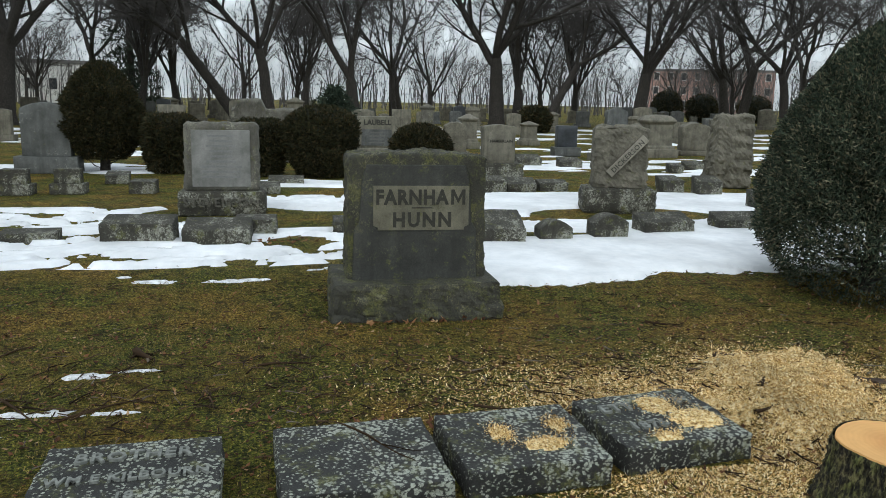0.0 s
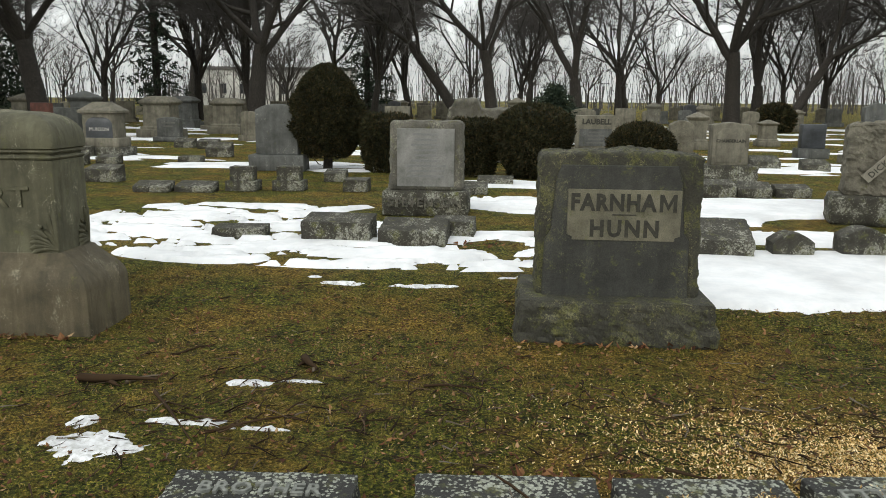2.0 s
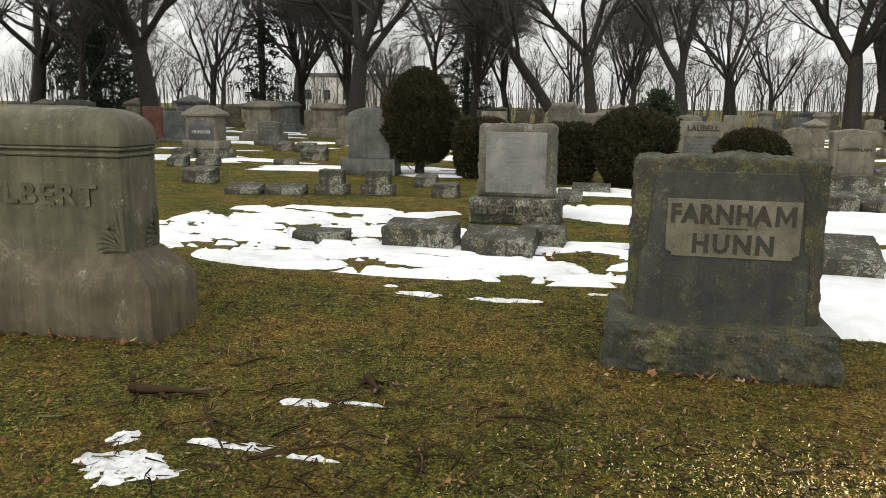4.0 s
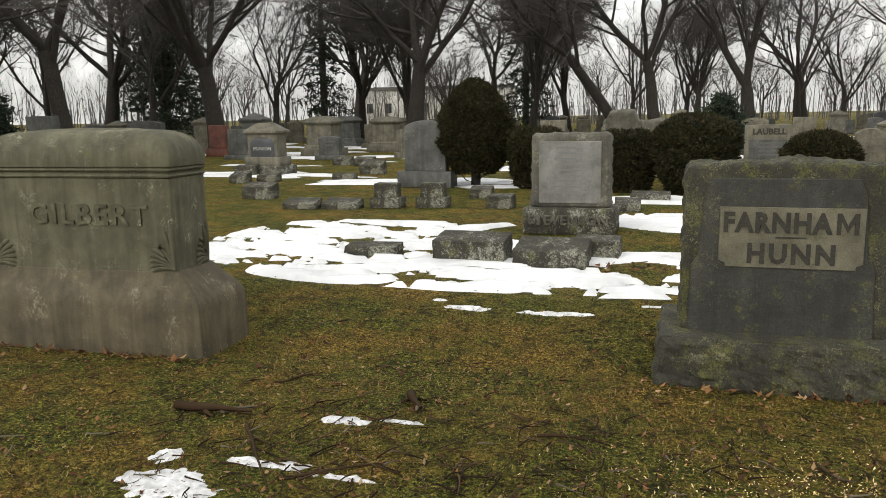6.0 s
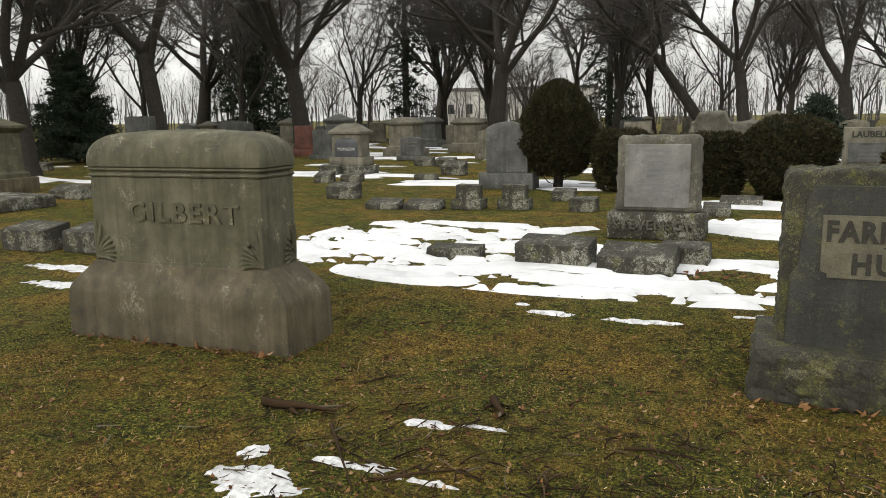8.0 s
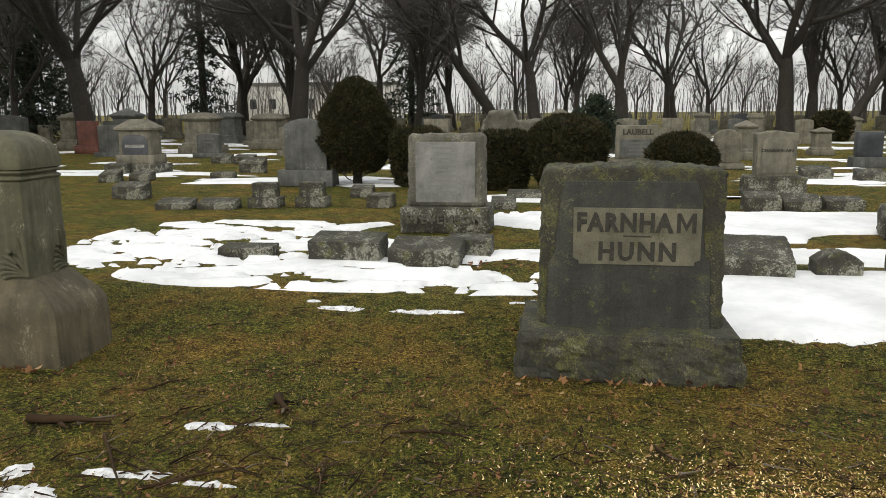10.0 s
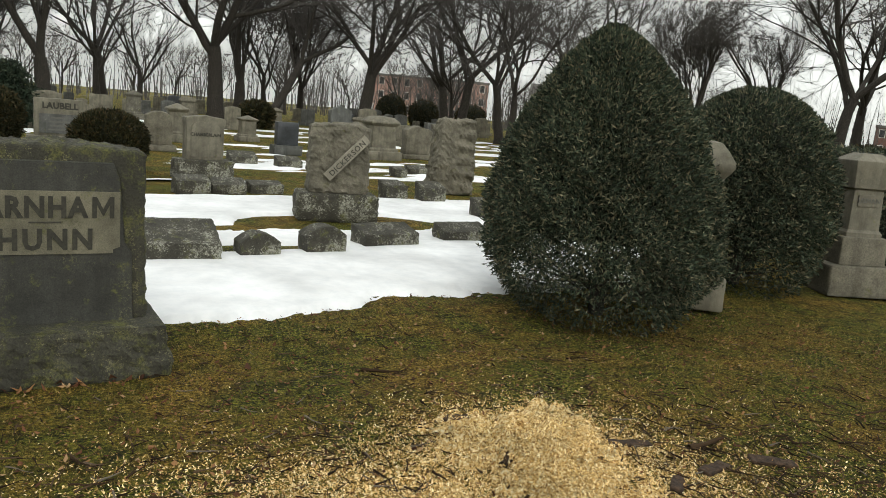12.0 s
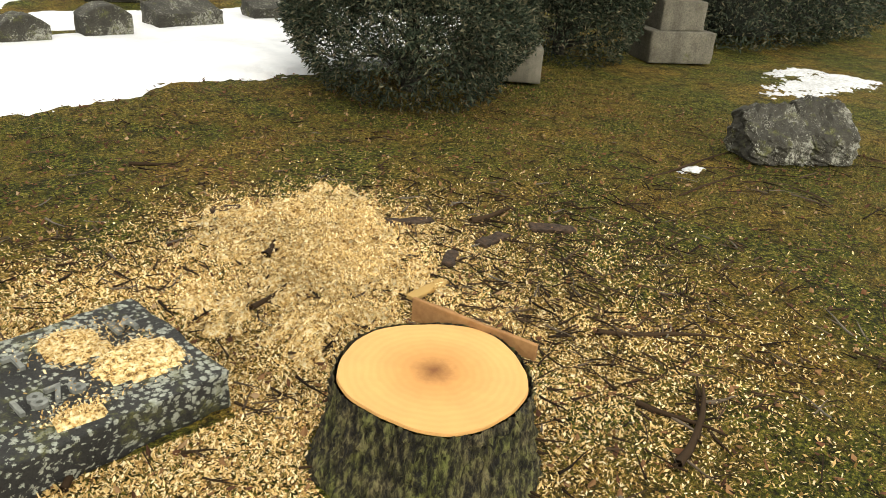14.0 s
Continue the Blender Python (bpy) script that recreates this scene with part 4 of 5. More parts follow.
CY = "conical clipped dark green yew with sparse lower branches"
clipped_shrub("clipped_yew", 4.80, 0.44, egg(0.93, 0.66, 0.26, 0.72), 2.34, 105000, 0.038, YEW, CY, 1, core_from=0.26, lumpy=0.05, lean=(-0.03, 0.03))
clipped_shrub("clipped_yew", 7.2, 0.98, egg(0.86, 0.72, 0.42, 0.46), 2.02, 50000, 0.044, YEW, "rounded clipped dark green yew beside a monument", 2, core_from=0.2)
clipped_shrub("clipped_yew", -3.86, 10.6, egg(0.76, 0.5, 0.33, 0.62), 2.10, 22000, 0.065, YEW_BROWN, "egg-shaped bronze-green yew on a bare trunk", 3, z0=0.28, core_from=0.05, trunk=0.03)
barrel = lambda r: (lambda t: r * (0.72 + 0.28 * math.sin(min(1, t / 0.7) * math.pi / 2)) * (1 - max(0, (t - 0.82) / 0.18) ** 2 * 0.45))
dome = lambda r: (lambda t: r * (0.7 + 0.3 * math.sin(min(1, t / 0.5) * math.pi / 2)) * max(0.04, 1 - max(0, (t - 0.5) / 0.5) ** 2.2) ** 0.55)
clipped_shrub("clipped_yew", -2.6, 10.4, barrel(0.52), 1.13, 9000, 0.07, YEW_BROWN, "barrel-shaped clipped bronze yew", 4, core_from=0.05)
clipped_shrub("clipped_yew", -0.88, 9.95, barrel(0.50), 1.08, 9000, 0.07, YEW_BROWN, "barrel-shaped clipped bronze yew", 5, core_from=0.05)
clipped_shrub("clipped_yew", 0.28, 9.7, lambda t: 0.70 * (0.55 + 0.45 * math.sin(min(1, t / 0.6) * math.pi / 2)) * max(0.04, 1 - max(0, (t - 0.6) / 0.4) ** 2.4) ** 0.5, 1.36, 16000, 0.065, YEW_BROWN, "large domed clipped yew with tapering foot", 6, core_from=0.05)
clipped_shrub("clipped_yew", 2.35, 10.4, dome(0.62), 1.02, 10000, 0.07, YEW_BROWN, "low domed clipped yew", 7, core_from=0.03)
clipped_shrub("hedge", 11.5, 1.5, lambda t: 0.98 + 0.06 * math.sin(3 * t) - 0.16 * max(0, t - 0.55) ** 1.0 - 0.9 * max(0, t - 0.86), 1.5, 24000, 0.06, YEW, "broad clipped dark yew hedge", 8, box=(2.05, 1.35), core_from=0.02, lumpy=0.03, category="hedge")
clipped_shrub("hedge", 16.0, 2.6, lambda t: 0.98 - 0.9 * max(0, t - 0.86), 1.5, 12000, 0.09, YEW, "broad clipped dark yew hedge", 9, box=(2.0, 1.6), core_from=0.02, category="hedge")


# ---- stump, sawdust, litter ----
def stump():
    s = root("tree_stump", 2.07, -3.05, "freshly sawn tree stump with pale orange wood and mossy bark", "tree stump", z=gz(2.07, -3.05))
    rnd = random.Random(5)
    n, v, f = 260, [], []
    zs = [-0.02 + 0.29 * i / 26 for i in range(27)]
    levels = [(z, 1.03 + 0.26 * (1 - (z + 0.02) / 0.29) ** 2.0) for z in zs]
    for z, k in levels:
        for i in range(n):
            a = 2 * math.pi * i / n
            wob = 1 + 0.025 * math.sin(3 * a + 1) + 0.02 * math.sin(5 * a)
            s3 = Vector((math.cos(a) * 8, math.sin(a) * 8, z * 13))
            ridge = 0.030 * abs(noise.noise(s3 * 1.4)) + 0.022 * abs(noise.noise(s3 * 2.9)) + 0.006 * noise.noise(s3 * 7) - 0.012
            r = 0.250 * k * wob + ridge * (1.0 if z < 0.25 else 0.5)
            v.append((r * math.cos(a), r * math.sin(a), z))
    for k in range(len(levels) - 1):
        for i in range(n):
            j = (i + 1) % n
            f.append((k * n + i, k * n + j, (k + 1) * n + j, (k + 1) * n + i))
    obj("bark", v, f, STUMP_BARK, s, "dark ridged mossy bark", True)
    m, nn, ll, p = nodes_of("fresh_cut_wood")
    co = nn.new("ShaderNodeTexCoord").outputs["Object"]
    w = nn.new("ShaderNodeTexWave")
    w.wave_type, w.rings_direction = "RINGS", "Z"
    w.inputs["Scale"].default_value, w.inputs["Distortion"].default_value, w.inputs["Detail"].default_value = 15, 4.0, 5
    ll.new(co, w.inputs[0])
    c = ramp(nn, ll, w.outputs[1], [(0.2, (0.69, 0.375, 0.125)), (0.8, (0.71, 0.39, 0.132))])
    ln = nn.new("ShaderNodeVectorMath"); ln.operation = "LENGTH"
    ll.new(co, ln.inputs[0])
    h = nn.new("ShaderNodeMath"); h.operation = "MULTIPLY_ADD"
    ll.new(noise_node(nn, ll, 30, 4, 0.7, co), h.inputs[0]); h.inputs[1].default_value = 0.05; ll.new(ln.outputs["Value"], h.inputs[2])
    heart = ramp(nn, ll, h.outputs[0], [(0.03, (0.30, 0.20, 0.12)), (0.09, (0.85, 0.75, 0.65)), (0.2, (1, 1, 1))])
    c = mix(nn, ll, 1.0, c, heart, "MULTIPLY")
    ll.new(mix(nn, ll, 0.35, c, ramp(nn, ll, noise_node(nn, ll, 7, 5, 0.6, co), [(0.3, (0.7, 0.7, 0.7)), (0.7, (1.1, 1.1, 1.1))]), "MULTIPLY"), p.inputs["Base Color"])
    p.inputs["Roughness"].default_value = 0.7
    bump(nn, ll, p, noise_node(nn, ll, 90, 3, 0.6, co), 0.25, 0.003)
    top = [(0.245 * (1 + 0.025 * math.sin(3 * a + 1) + 0.02 * math.sin(5 * a) + 0.003 * math.sin(17 * a)) * math.cos(a),
            0.245 * (1 + 0.025 * math.sin(3 * a + 1) + 0.02 * math.sin(5 * a) + 0.003 * math.sin(17 * a)) * math.sin(a), 0.0) for a in (2 * math.pi * i / n for i in range(n))]
    low = [(x * 1.01, y * 1.01, -0.008) for x, y, _ in top]
    face = obj("cut_face", top + low, [tuple(range(n))] + [(i, n + i, n + (i + 1) % n, (i + 1) % n) for i in range(n)], m, s, "smooth pale orange sawn face with dark heart")
    face.location = (0, 0, 0.272)
    # splintered hinge left standing along the far edge
    v, f = rounded_box(0.40, 0.014, 0.078, r=0.004, res=0.04, rough=0.004, freq=20,
                       shape=lambda p: Vector((p.x, p.y, p.z * (1.0 - 0.35 * (p.x / 0.4 + 0.5)))))
    hinge = obj("hinge_strip", v, f, plain("torn_wood", [(0.3, (0.28, 0.13, 0.045)), (0.7, (0.45, 0.24, 0.09))], 25, 0.85), s, "thin upright strip of torn wood")
    hinge.matrix_basis = pose(0.245, 0.115, 0.225, 0, 0, -68)


stump()


def saw_mask(X, Y):
    return np.maximum.reduce([blob(X, Y, a, b, c, d) for a, b, c, d in (
        (2.55, -1.62, 0.40, 0.40), (2.5, -2.0, 0.34, 0.28), (2.25, -2.35, 0.22, 0.20), (2.85, -1.35, 0.2, 0.2), (1.95, -2.05, 0.12, 0.2))]) + fuzz(X, Y, 3.2, 0.9) + fuzz(X + 3, Y, 11.0, 1.6) + fuzz(X, Y + 1, 26.0, 1.3)


pile = sheet("sawdust", np.arange(1.3, 3.4, 0.025), np.arange(-2.9, -0.9, 0.025),
             lambda X, Y: ground_z(X, Y) + np.clip(saw_mask(X, Y) * 0.05 - 0.008, -0.02, 0.04), SAWDUST, lambda X, Y: saw_mask(X, Y) > -0.05)
tagged(pile, "spread heap of fresh golden sawdust beside the stump", "sawdust", kind="stuff")


def flakes(name, pts, size, mat, seed, label, category, lift=0.004, ratio=0.45, tilt=0.5, curl=0.0):
    """Loose bits lying about, each its own little plate."""
    rnd = np.random.default_rng(seed)
    n = len(pts)
    a = rnd.random(n) * 6.283
    u = np.stack([np.cos(a), np.sin(a), rnd.normal(0, tilt, n)], 1)
    w = np.stack([-np.sin(a), np.cos(a), rnd.normal(0, tilt, n)], 1)
    L = (size * rnd.uniform(0.5, 1.4, n))[:, None]
    c = np.array(pts) + np.array([0, 0, 1]) * (lift + 0.3 * L * np.abs(u[:, 2:3]))
    k = ratio * L * rnd.uniform(0.5, 1.3, (n, 1))
    V = np.stack([c - u * L * 0.5, c + w * k * 0.5 - u * L * 0.1, c + u * L * 0.5 + np.array([0, 0, 1]) * curl * L, c - w * k * 0.5 + u * L * 0.1], 1).reshape(-1, 3)
    F = np.arange(4 * n).reshape(n, 4)
    return tagged(obj(name, V.tolist(), F.tolist(), mat), label, category, kind="stuff")


rng = np.random.default_rng(11)


def scatter(n, cx, cy, sx, sy):
    X, Y = rng.normal(cx, sx, n), rng.normal(cy, sy, n)
    return X, Y


def on_ground(X, Y, extra=0.0):
    return np.stack([X, Y, ground_z(X, Y) + extra], 1)


def clear(X, Y):
    """Not under the stump or the front markers."""
    k = np.hypot(X - 2.05, Y + 3.03) > 0.30
    for cx, cy, w, d in ((-0.92, -2.54, 0.7, 0.58), (-0.03, -2.50, 0.68, 0.6), (0.68, -2.43, 0.66, 0.56), (1.39, -2.33, 0.68, 0.56)):
        k &= ~((np.abs(X - cx) < w / 2) & (np.abs(Y - cy) < d / 2))
    k &= ~((np.abs(X - 0.625) < 0.63) & (np.abs(Y - 0.38) < 0.4)) & ~((np.abs(X + 3.7) < 0.93) & (np.abs(Y - 0.12) < 0.45))
    return k


sets = [scatter(42000, 2.55, -1.75, 0.36, 0.36), scatter(20000, 1.55, -1.75, 0.45, 0.26), scatter(42000, 2.2, -2.4, 0.75, 0.5), scatter(18000, 2.6, -3.1, 0.6, 0.4),
        scatter(3500, 0.8, -1.5, 0.5, 0.35), scatter(16000, 1.55, -2.72, 0.4, 0.25), scatter(9000, 2.35, -2.75, 0.35, 0.3), scatter(4000, 3.3, -2.2, 0.7, 0.6)]
X, Y = np.concatenate([a for a, _ in sets]), np.concatenate([b for _, b in sets])
k = clear(X, Y)
X, Y = X[k], Y[k]
up = np.clip(saw_mask(X, Y) * 0.05, 0, 0.045)
flakes("wood_chips", on_ground(X, Y, up), 0.0125, CHIP, 12, "pale wood chips and sawdust strewn over the grass", "wood chips")

# sawdust lying on two of the front markers
for mx, my, blobs, label in ((1.39, -2.33, ((0.06, 0.11, 0.085, 0.08), (0.16, -0.06, 0.12, 0.09), (-0.08, -0.20, 0.06, 0.04)), "clump of sawdust lying on a slate marker"),
                             (0.68, -2.43, ((-0.08, 0.02, 0.04, 0.06), (0.08, -0.10, 0.08, 0.04), (0.2, 0.05, 0.04, 0.05)), "thin scatter of sawdust on a slate marker")):
    h = 0.150
    ang = radians(8 if mx > 1 else 5)

    def heap(X, Y, h=h, blobs=blobs):
        u = (X - mx) * math.cos(ang) + (Y - my) * math.sin(ang)
        w = -(X - mx) * math.sin(ang) + (Y - my) * math.cos(ang)
        m = np.maximum.reduce([blob(u, w, *b) for b in blobs]) + fuzz(X, Y, 7.0, 1.0 if mx < 1 else 0.6)
        inside = (np.abs(u) < 0.27) & (np.abs(w) < 0.22)
        return np.where(inside, m, -1), w
    pile = sheet("sawdust", np.arange(mx - 0.4, mx + 0.4, 0.016), np.arange(my - 0.3, my + 0.3, 0.016),
                 lambda X, Y: gz(mx, my) + h * (1 - 0.15 * (0.5 - heap(X, Y)[1] / 0.53)) + np.clip(heap(X, Y)[0] * 0.015, -0.006, 0.008) + 0.001, SAWDUST,
                 lambda X, Y: heap(X, Y)[0] > 0.0)
    tagged(pile, label, "sawdust", kind="stuff")
    bx = np.concatenate([rng.normal(b[0], b[2] * 0.75, 900) for b in blobs])
    by = np.concatenate([rng.normal(b[1], b[3] * 0.75, 900) for b in blobs])
    k = (np.abs(bx) < 0.27) & (np.abs(by) < 0.2)
    bx, by = bx[k], by[k]
    P = np.stack([mx + bx * math.cos(ang) - by * math.sin(ang), my + bx * math.sin(ang) + by * math.cos(ang), gz(mx, my) + h * (1 - 0.15 * (0.5 - by / 0.53)) + 0.004], 1)
    flakes("wood_chips", P, 0.010, CHIP, 31, "loose pale wood chips lying on a slate marker", "wood chips")

# short grass blades on the near lawn
n = 300000
X, Y = rng.uniform(-5, 7, n), -4.6 + 6.2 * rng.random(n) ** 0.9
k = clear(X, Y) & (snow_mask(X, Y) < -0.1) & (saw_mask(X, Y) < 0.1) & (small_snow(X, Y) < 0)
patch = np.sin(1.1 * X + 0.9 * np.sin(1.7 * Y)) * np.sin(1.5 * Y + 0.7 * np.sin(2.1 * X)) + rng.normal(0, 0.6, n)
k &= patch > -0.5
X, Y = X[k], Y[k]
n = len(X)
P = on_ground(X, Y, -0.003)
a = rng.random(n) * 6.283
d = np.stack([np.cos(a) * 0.9, np.sin(a) * 0.9, rng.uniform(0.25, 1.0, n)], 1)
L = rng.uniform(0.008, 0.028, (n, 1))
side = np.stack([-np.sin(a), np.cos(a), 0 * a], 1) * 0.0036
V = np.stack([P - side, P + side, P + d * L], 1).reshape(-1, 3)
tagged(obj("grass", V.tolist(), np.arange(3 * n).reshape(n, 3).tolist(), GRASS), "short sparse winter grass, green and straw coloured", "grass", kind="stuff")

# dead leaves
X, Y = rng.uniform(-4.5, 6.5, 14000), rng.uniform(-4, 1.2, 14000)
k = clear(X, Y)
flakes("dead_leaves", on_ground(X[k], Y[k]), 0.026, LEAF, 13, "scattered curled brown dead leaves on the turf", "dead leaves", 0.006, 0.6, 0.25, 0.25)
X, Y = np.concatenate([rng.normal(-3.5, 0.5, 60), rng.normal(0.6, 0.35, 40), rng.normal(0.2, 0.2, 70), rng.normal(-0.3, 0.25, 40)]), \
    np.concatenate([rng.normal(-0.38, 0.03, 60), rng.normal(-0.05, 0.03, 40), rng.normal(-2.0, 0.05, 70), rng.normal(2.75, 0.1, 40)])
flakes("dead_leaves", on_ground(X, Y), 0.05, LEAF, 14, "russet oak leaves drifted against the stones", "dead leaves", 0.01, 0.6, 0.4, 0.3)


# fallen twigs
def twig(v, f, rnd, x, y, length, thick, heading, forks=2, lift=0.012):
    pts, p, h = [], Vector((x, y, 0)), heading
    n = 6
    for i in range(n):
        pts.append(Vector((p.x, p.y, gz(p.x, p.y) + lift + thick + 0.25 * length * 0.06 * math.sin(i * 1.3 + x))))
        h += rnd.gauss(0, 0.08)
        p = p + Vector((math.cos(h), math.sin(h), 0)) * length / (n - 1)
    tube(v, f, pts, [thick * (1 - 0.75 * i / (n - 1)) * rnd.uniform(0.85, 1.2) for i in range(n)], 5 if thick > 0.007 else 4)
    for _ in range(forks):
        q = pts[rnd.randint(1, n - 2)]
        twig(v, f, rnd, q.x, q.y, length * rnd.uniform(0.25, 0.5), thick * 0.55, heading + rnd.choice((-1, 1)) * rnd.uniform(0.4, 0.9), 0, lift)


rnd = random.Random(21)
v, f = [], []
for cx, cy, sx, sy, n, lo, hi in ((0.2, -1.5, 0.9, 0.5, 330, 0.05, 0.24), (-1.2, -1.4, 0.6, 0.45, 220, 0.06, 0.3), (3.4, -2.2, 0.75, 0.5, 480, 0.05, 0.26), (1.6, -1.3, 0.6, 0.5, 200, 0.05, 0.22),
                                  (2.9, -3.0, 0.6, 0.4, 300, 0.05, 0.24), (0.5, -3.0, 1.4, 0.5, 160, 0.05, 0.25), (-0.5, 0.4, 2.2, 0.8, 260, 0.04, 0.16), (3.0, -0.4, 1.2, 0.8, 240, 0.04, 0.18), (5.0, -2.4, 1.0, 0.5, 60, 0.1, 0.5)):
    for _ in range(n):
        x, y = rnd.gauss(cx, sx), rnd.gauss(cy, sy)
        if bool(clear(np.array([x]), np.array([y]))[0]):
            twig(v, f, rnd, x, y, rnd.uniform(lo, hi) * 0.66, rnd.uniform(0.002, 0.0055), rnd.uniform(-3.1, 3.1) * 0.6, rnd.randint(0, 3))
tagged(obj("twigs", v, f, STICK), "tangle of small dark fallen twigs on the grass", "twigs", kind="stuff")


def branch(x, y, length, thick, heading, label, seed, forks=3, lift=0.0):
    r = random.Random(seed)
    v, f = [], []
    twig(v, f, r, x, y, length, thick, heading, forks, lift)
    tagged(obj("fallen_branch", v, f, STICK, smooth=True), label, "branch")


for k, (x, y, ln, th, hd) in enumerate(((-2.35, -1.13, 0.42, 0.03, 0.15), (-1.25, -0.62, 0.25, 0.028, -1.1), (-1.9, -1.2, 0.75, 0.012, -0.9), (-1.45, -1.7, 0.5, 0.01, 0.4), (2.05, -2.1, 0.36, 0.014, 0.5),
                                        (2.3, -1.75, 0.16, 0.022, 0.7), (1.25, -2.65, 0.35, 0.011, 0.9), (2.75, -3.25, 0.28, 0.013, -1.2), (3.0, -2.9, 0.5, 0.012, -0.6), (3.3, -1.9, 0.3, 0.018, -0.1),
                                        (-0.5, -1.0, 0.3, 0.01, 0.2), (4.6, -1.9, 1.3, 0.009, -0.15), (4.2, -2.2, 1.5, 0.008, -0.05), (2.3, -0.3, 0.25, 0.012, -0.3), (-2.05, -0.6, 0.3, 0.008, 1.1),
                                        (2.6, -3.5, 0.45, 0.016, 0.05), (-0.1, -2.2, 0.5, 0.007, -1.0), (0.55, -2.1, 0.2, 0.008, -0.5))):
    branch(x, y, ln, th, hd, "dark lichened fallen branch lying on the turf", 40 + k, 3, 0.13 if y < -2.0 and -0.4 < x < 1.0 else 0.0)

# bark slabs and an orange splinter torn from the stump
for k, (x, y, w, d, rz) in enumerate(((2.72, -1.3, 0.16, 0.04, 20), (3.05, -1.75, 0.24, 0.05, -15), (3.25, -2.1, 0.2, 0.06, 10), (2.95, -2.15, 0.15, 0.05, 40), (3.6, -2.15, 0.22, 0.07, -30), (2.4, -1.2, 0.14, 0.05, -10))):
    v, f = rounded_box(w, d, 0.014, r=0.003, res=0.02, rough=0.014, freq=25, seed=k)
    b = tagged(obj("bark_slab", v, f, TORN_BARK, smooth=True), "loose slab of dark torn bark on the ground", "bark")
    b.matrix_basis = pose(x, y, gz(x, y) + 0.004, 4, 3, rz)
v, f = rounded_box(0.22, 0.045, 0.02, r=0.006, res=0.025, rough=0.008, freq=25)
tagged(obj("wood_splinter", v, f, CHIP, smooth=True), "orange splinter of fresh wood on the ground", "wood").matrix_basis = pose(2.68, -2.32, gz(2.68, -2.32) + 0.004, 0, 3, 15)


# ---- bare winter trees ----
def tree_mesh(seed, height, radius, spread=0.5, fork=0.28, depth=4, lean=0.0, stems=4, sprays=17, crook=0.5):
    """Skeleton of a leafless tree: (limbs, fine twigs) as vertex and face lists."""
    r = random.Random(seed)
    bv, bf, tv, tf = [], [], [], []

    def spike(p, d, ln, w):
        """One fine twig: a thin three-sided spike."""
        u = d.orthogonal().normalized() * w
        v = d.cross(u).normalized() * w
        k = len(tv)
        tv.extend((p + u, p - 0.5 * u + 0.87 * v, p - 0.5 * u - 0.87 * v, p + d * ln))
        tf.extend(((k, k + 1, k + 3), (k + 1, k + 2, k + 3), (k + 2, k, k + 3)))

    def sway(d, amount):
        return (d + Vector((r.gauss(0, amount), r.gauss(0, amount), r.gauss(0.06, amount * 0.7)))).normalized()

    def grow(p, d, ln, rad, lev):
        n = 6 if lev < 2 else 4 if lev < 4 else 3
        pts, rr, ds = [p], [rad * (1.35 if lev == 0 else 1.0)], [d]
        q, dd = p, d
        for i in range(n):
            dd = sway(dd, crook * (0.10 + 0.07 * lev))
            q = q + dd * ln / n
            pts.append(q)
            ds.append(dd)
            rr.append(max(0.011, rad * (1 - (0.32 if lev < 2 else 0.55) * (i + 1) / n)))
        if lev < 3:
            tube(bv, bf, pts, rr, 10 if lev == 0 else 7 if lev == 1 else 5)
        else:
            tube(tv, tf, pts, rr, 3)
        if lev >= 2:
            for k in range(sprays if lev == depth else sprays // 2):
                i = r.randint(1, n)
                spike(pts[i], sway(ds[i], 0.5), r.uniform(0.5, 1.7), 0.010)
        if lev >= depth:
            return
        kids = stems if lev == 0 else r.randint(4, 6) if lev == 1 else r.randint(3, 5)
        for k in range(kids):
            t = 1.0 if k < (3 if lev == 0 else 1) else r.uniform(0.25 if lev else 0.72, 0.95)
            i = min(n, max(1, int(round(t * n))))
            turn = 2 * math.pi * (k + r.uniform(-0.3, 0.3)) / kids
            side = ds[i].orthogonal().normalized()
            ax = (Matrix.Rotation(turn, 3, ds[i]) @ side)
            ang = r.uniform(0.4, 0.8) * (0.45 + spread) if lev < 2 else r.uniform(0.35, 1.05)
            nd = (ds[i] * math.cos(ang) + ax * math.sin(ang) + Vector((0, 0, 0.04 if lev else 0.1))).normalized()
            reach = 1.7 if lev == 0 and fork < 0.25 else 1.15 if lev == 0 else 1.0
            grow(pts[i], nd, ln * r.uniform(0.6, 0.85) * reach, rr[i] * (0.70 if k < 2 else 0.5), lev + 1)
    grow(Vector((0, 0, -0.2)), Vector((lean, 0, 1)).normalized(), height * fork, radius, 0)
    return bv, bf, tv, tf


def tree(name, label, seed, **kw):
    bv, bf, tv, tf = tree_mesh(seed, **kw)
    s = root(name, 0, 0, label, "tree", z=-50)
    obj("trunk", bv, bf, BARK, s, "dark furrowed trunk and limbs", True)
    obj("crown", tv, tf, TWIG, s, "bare crown of fine twigs")
    return s


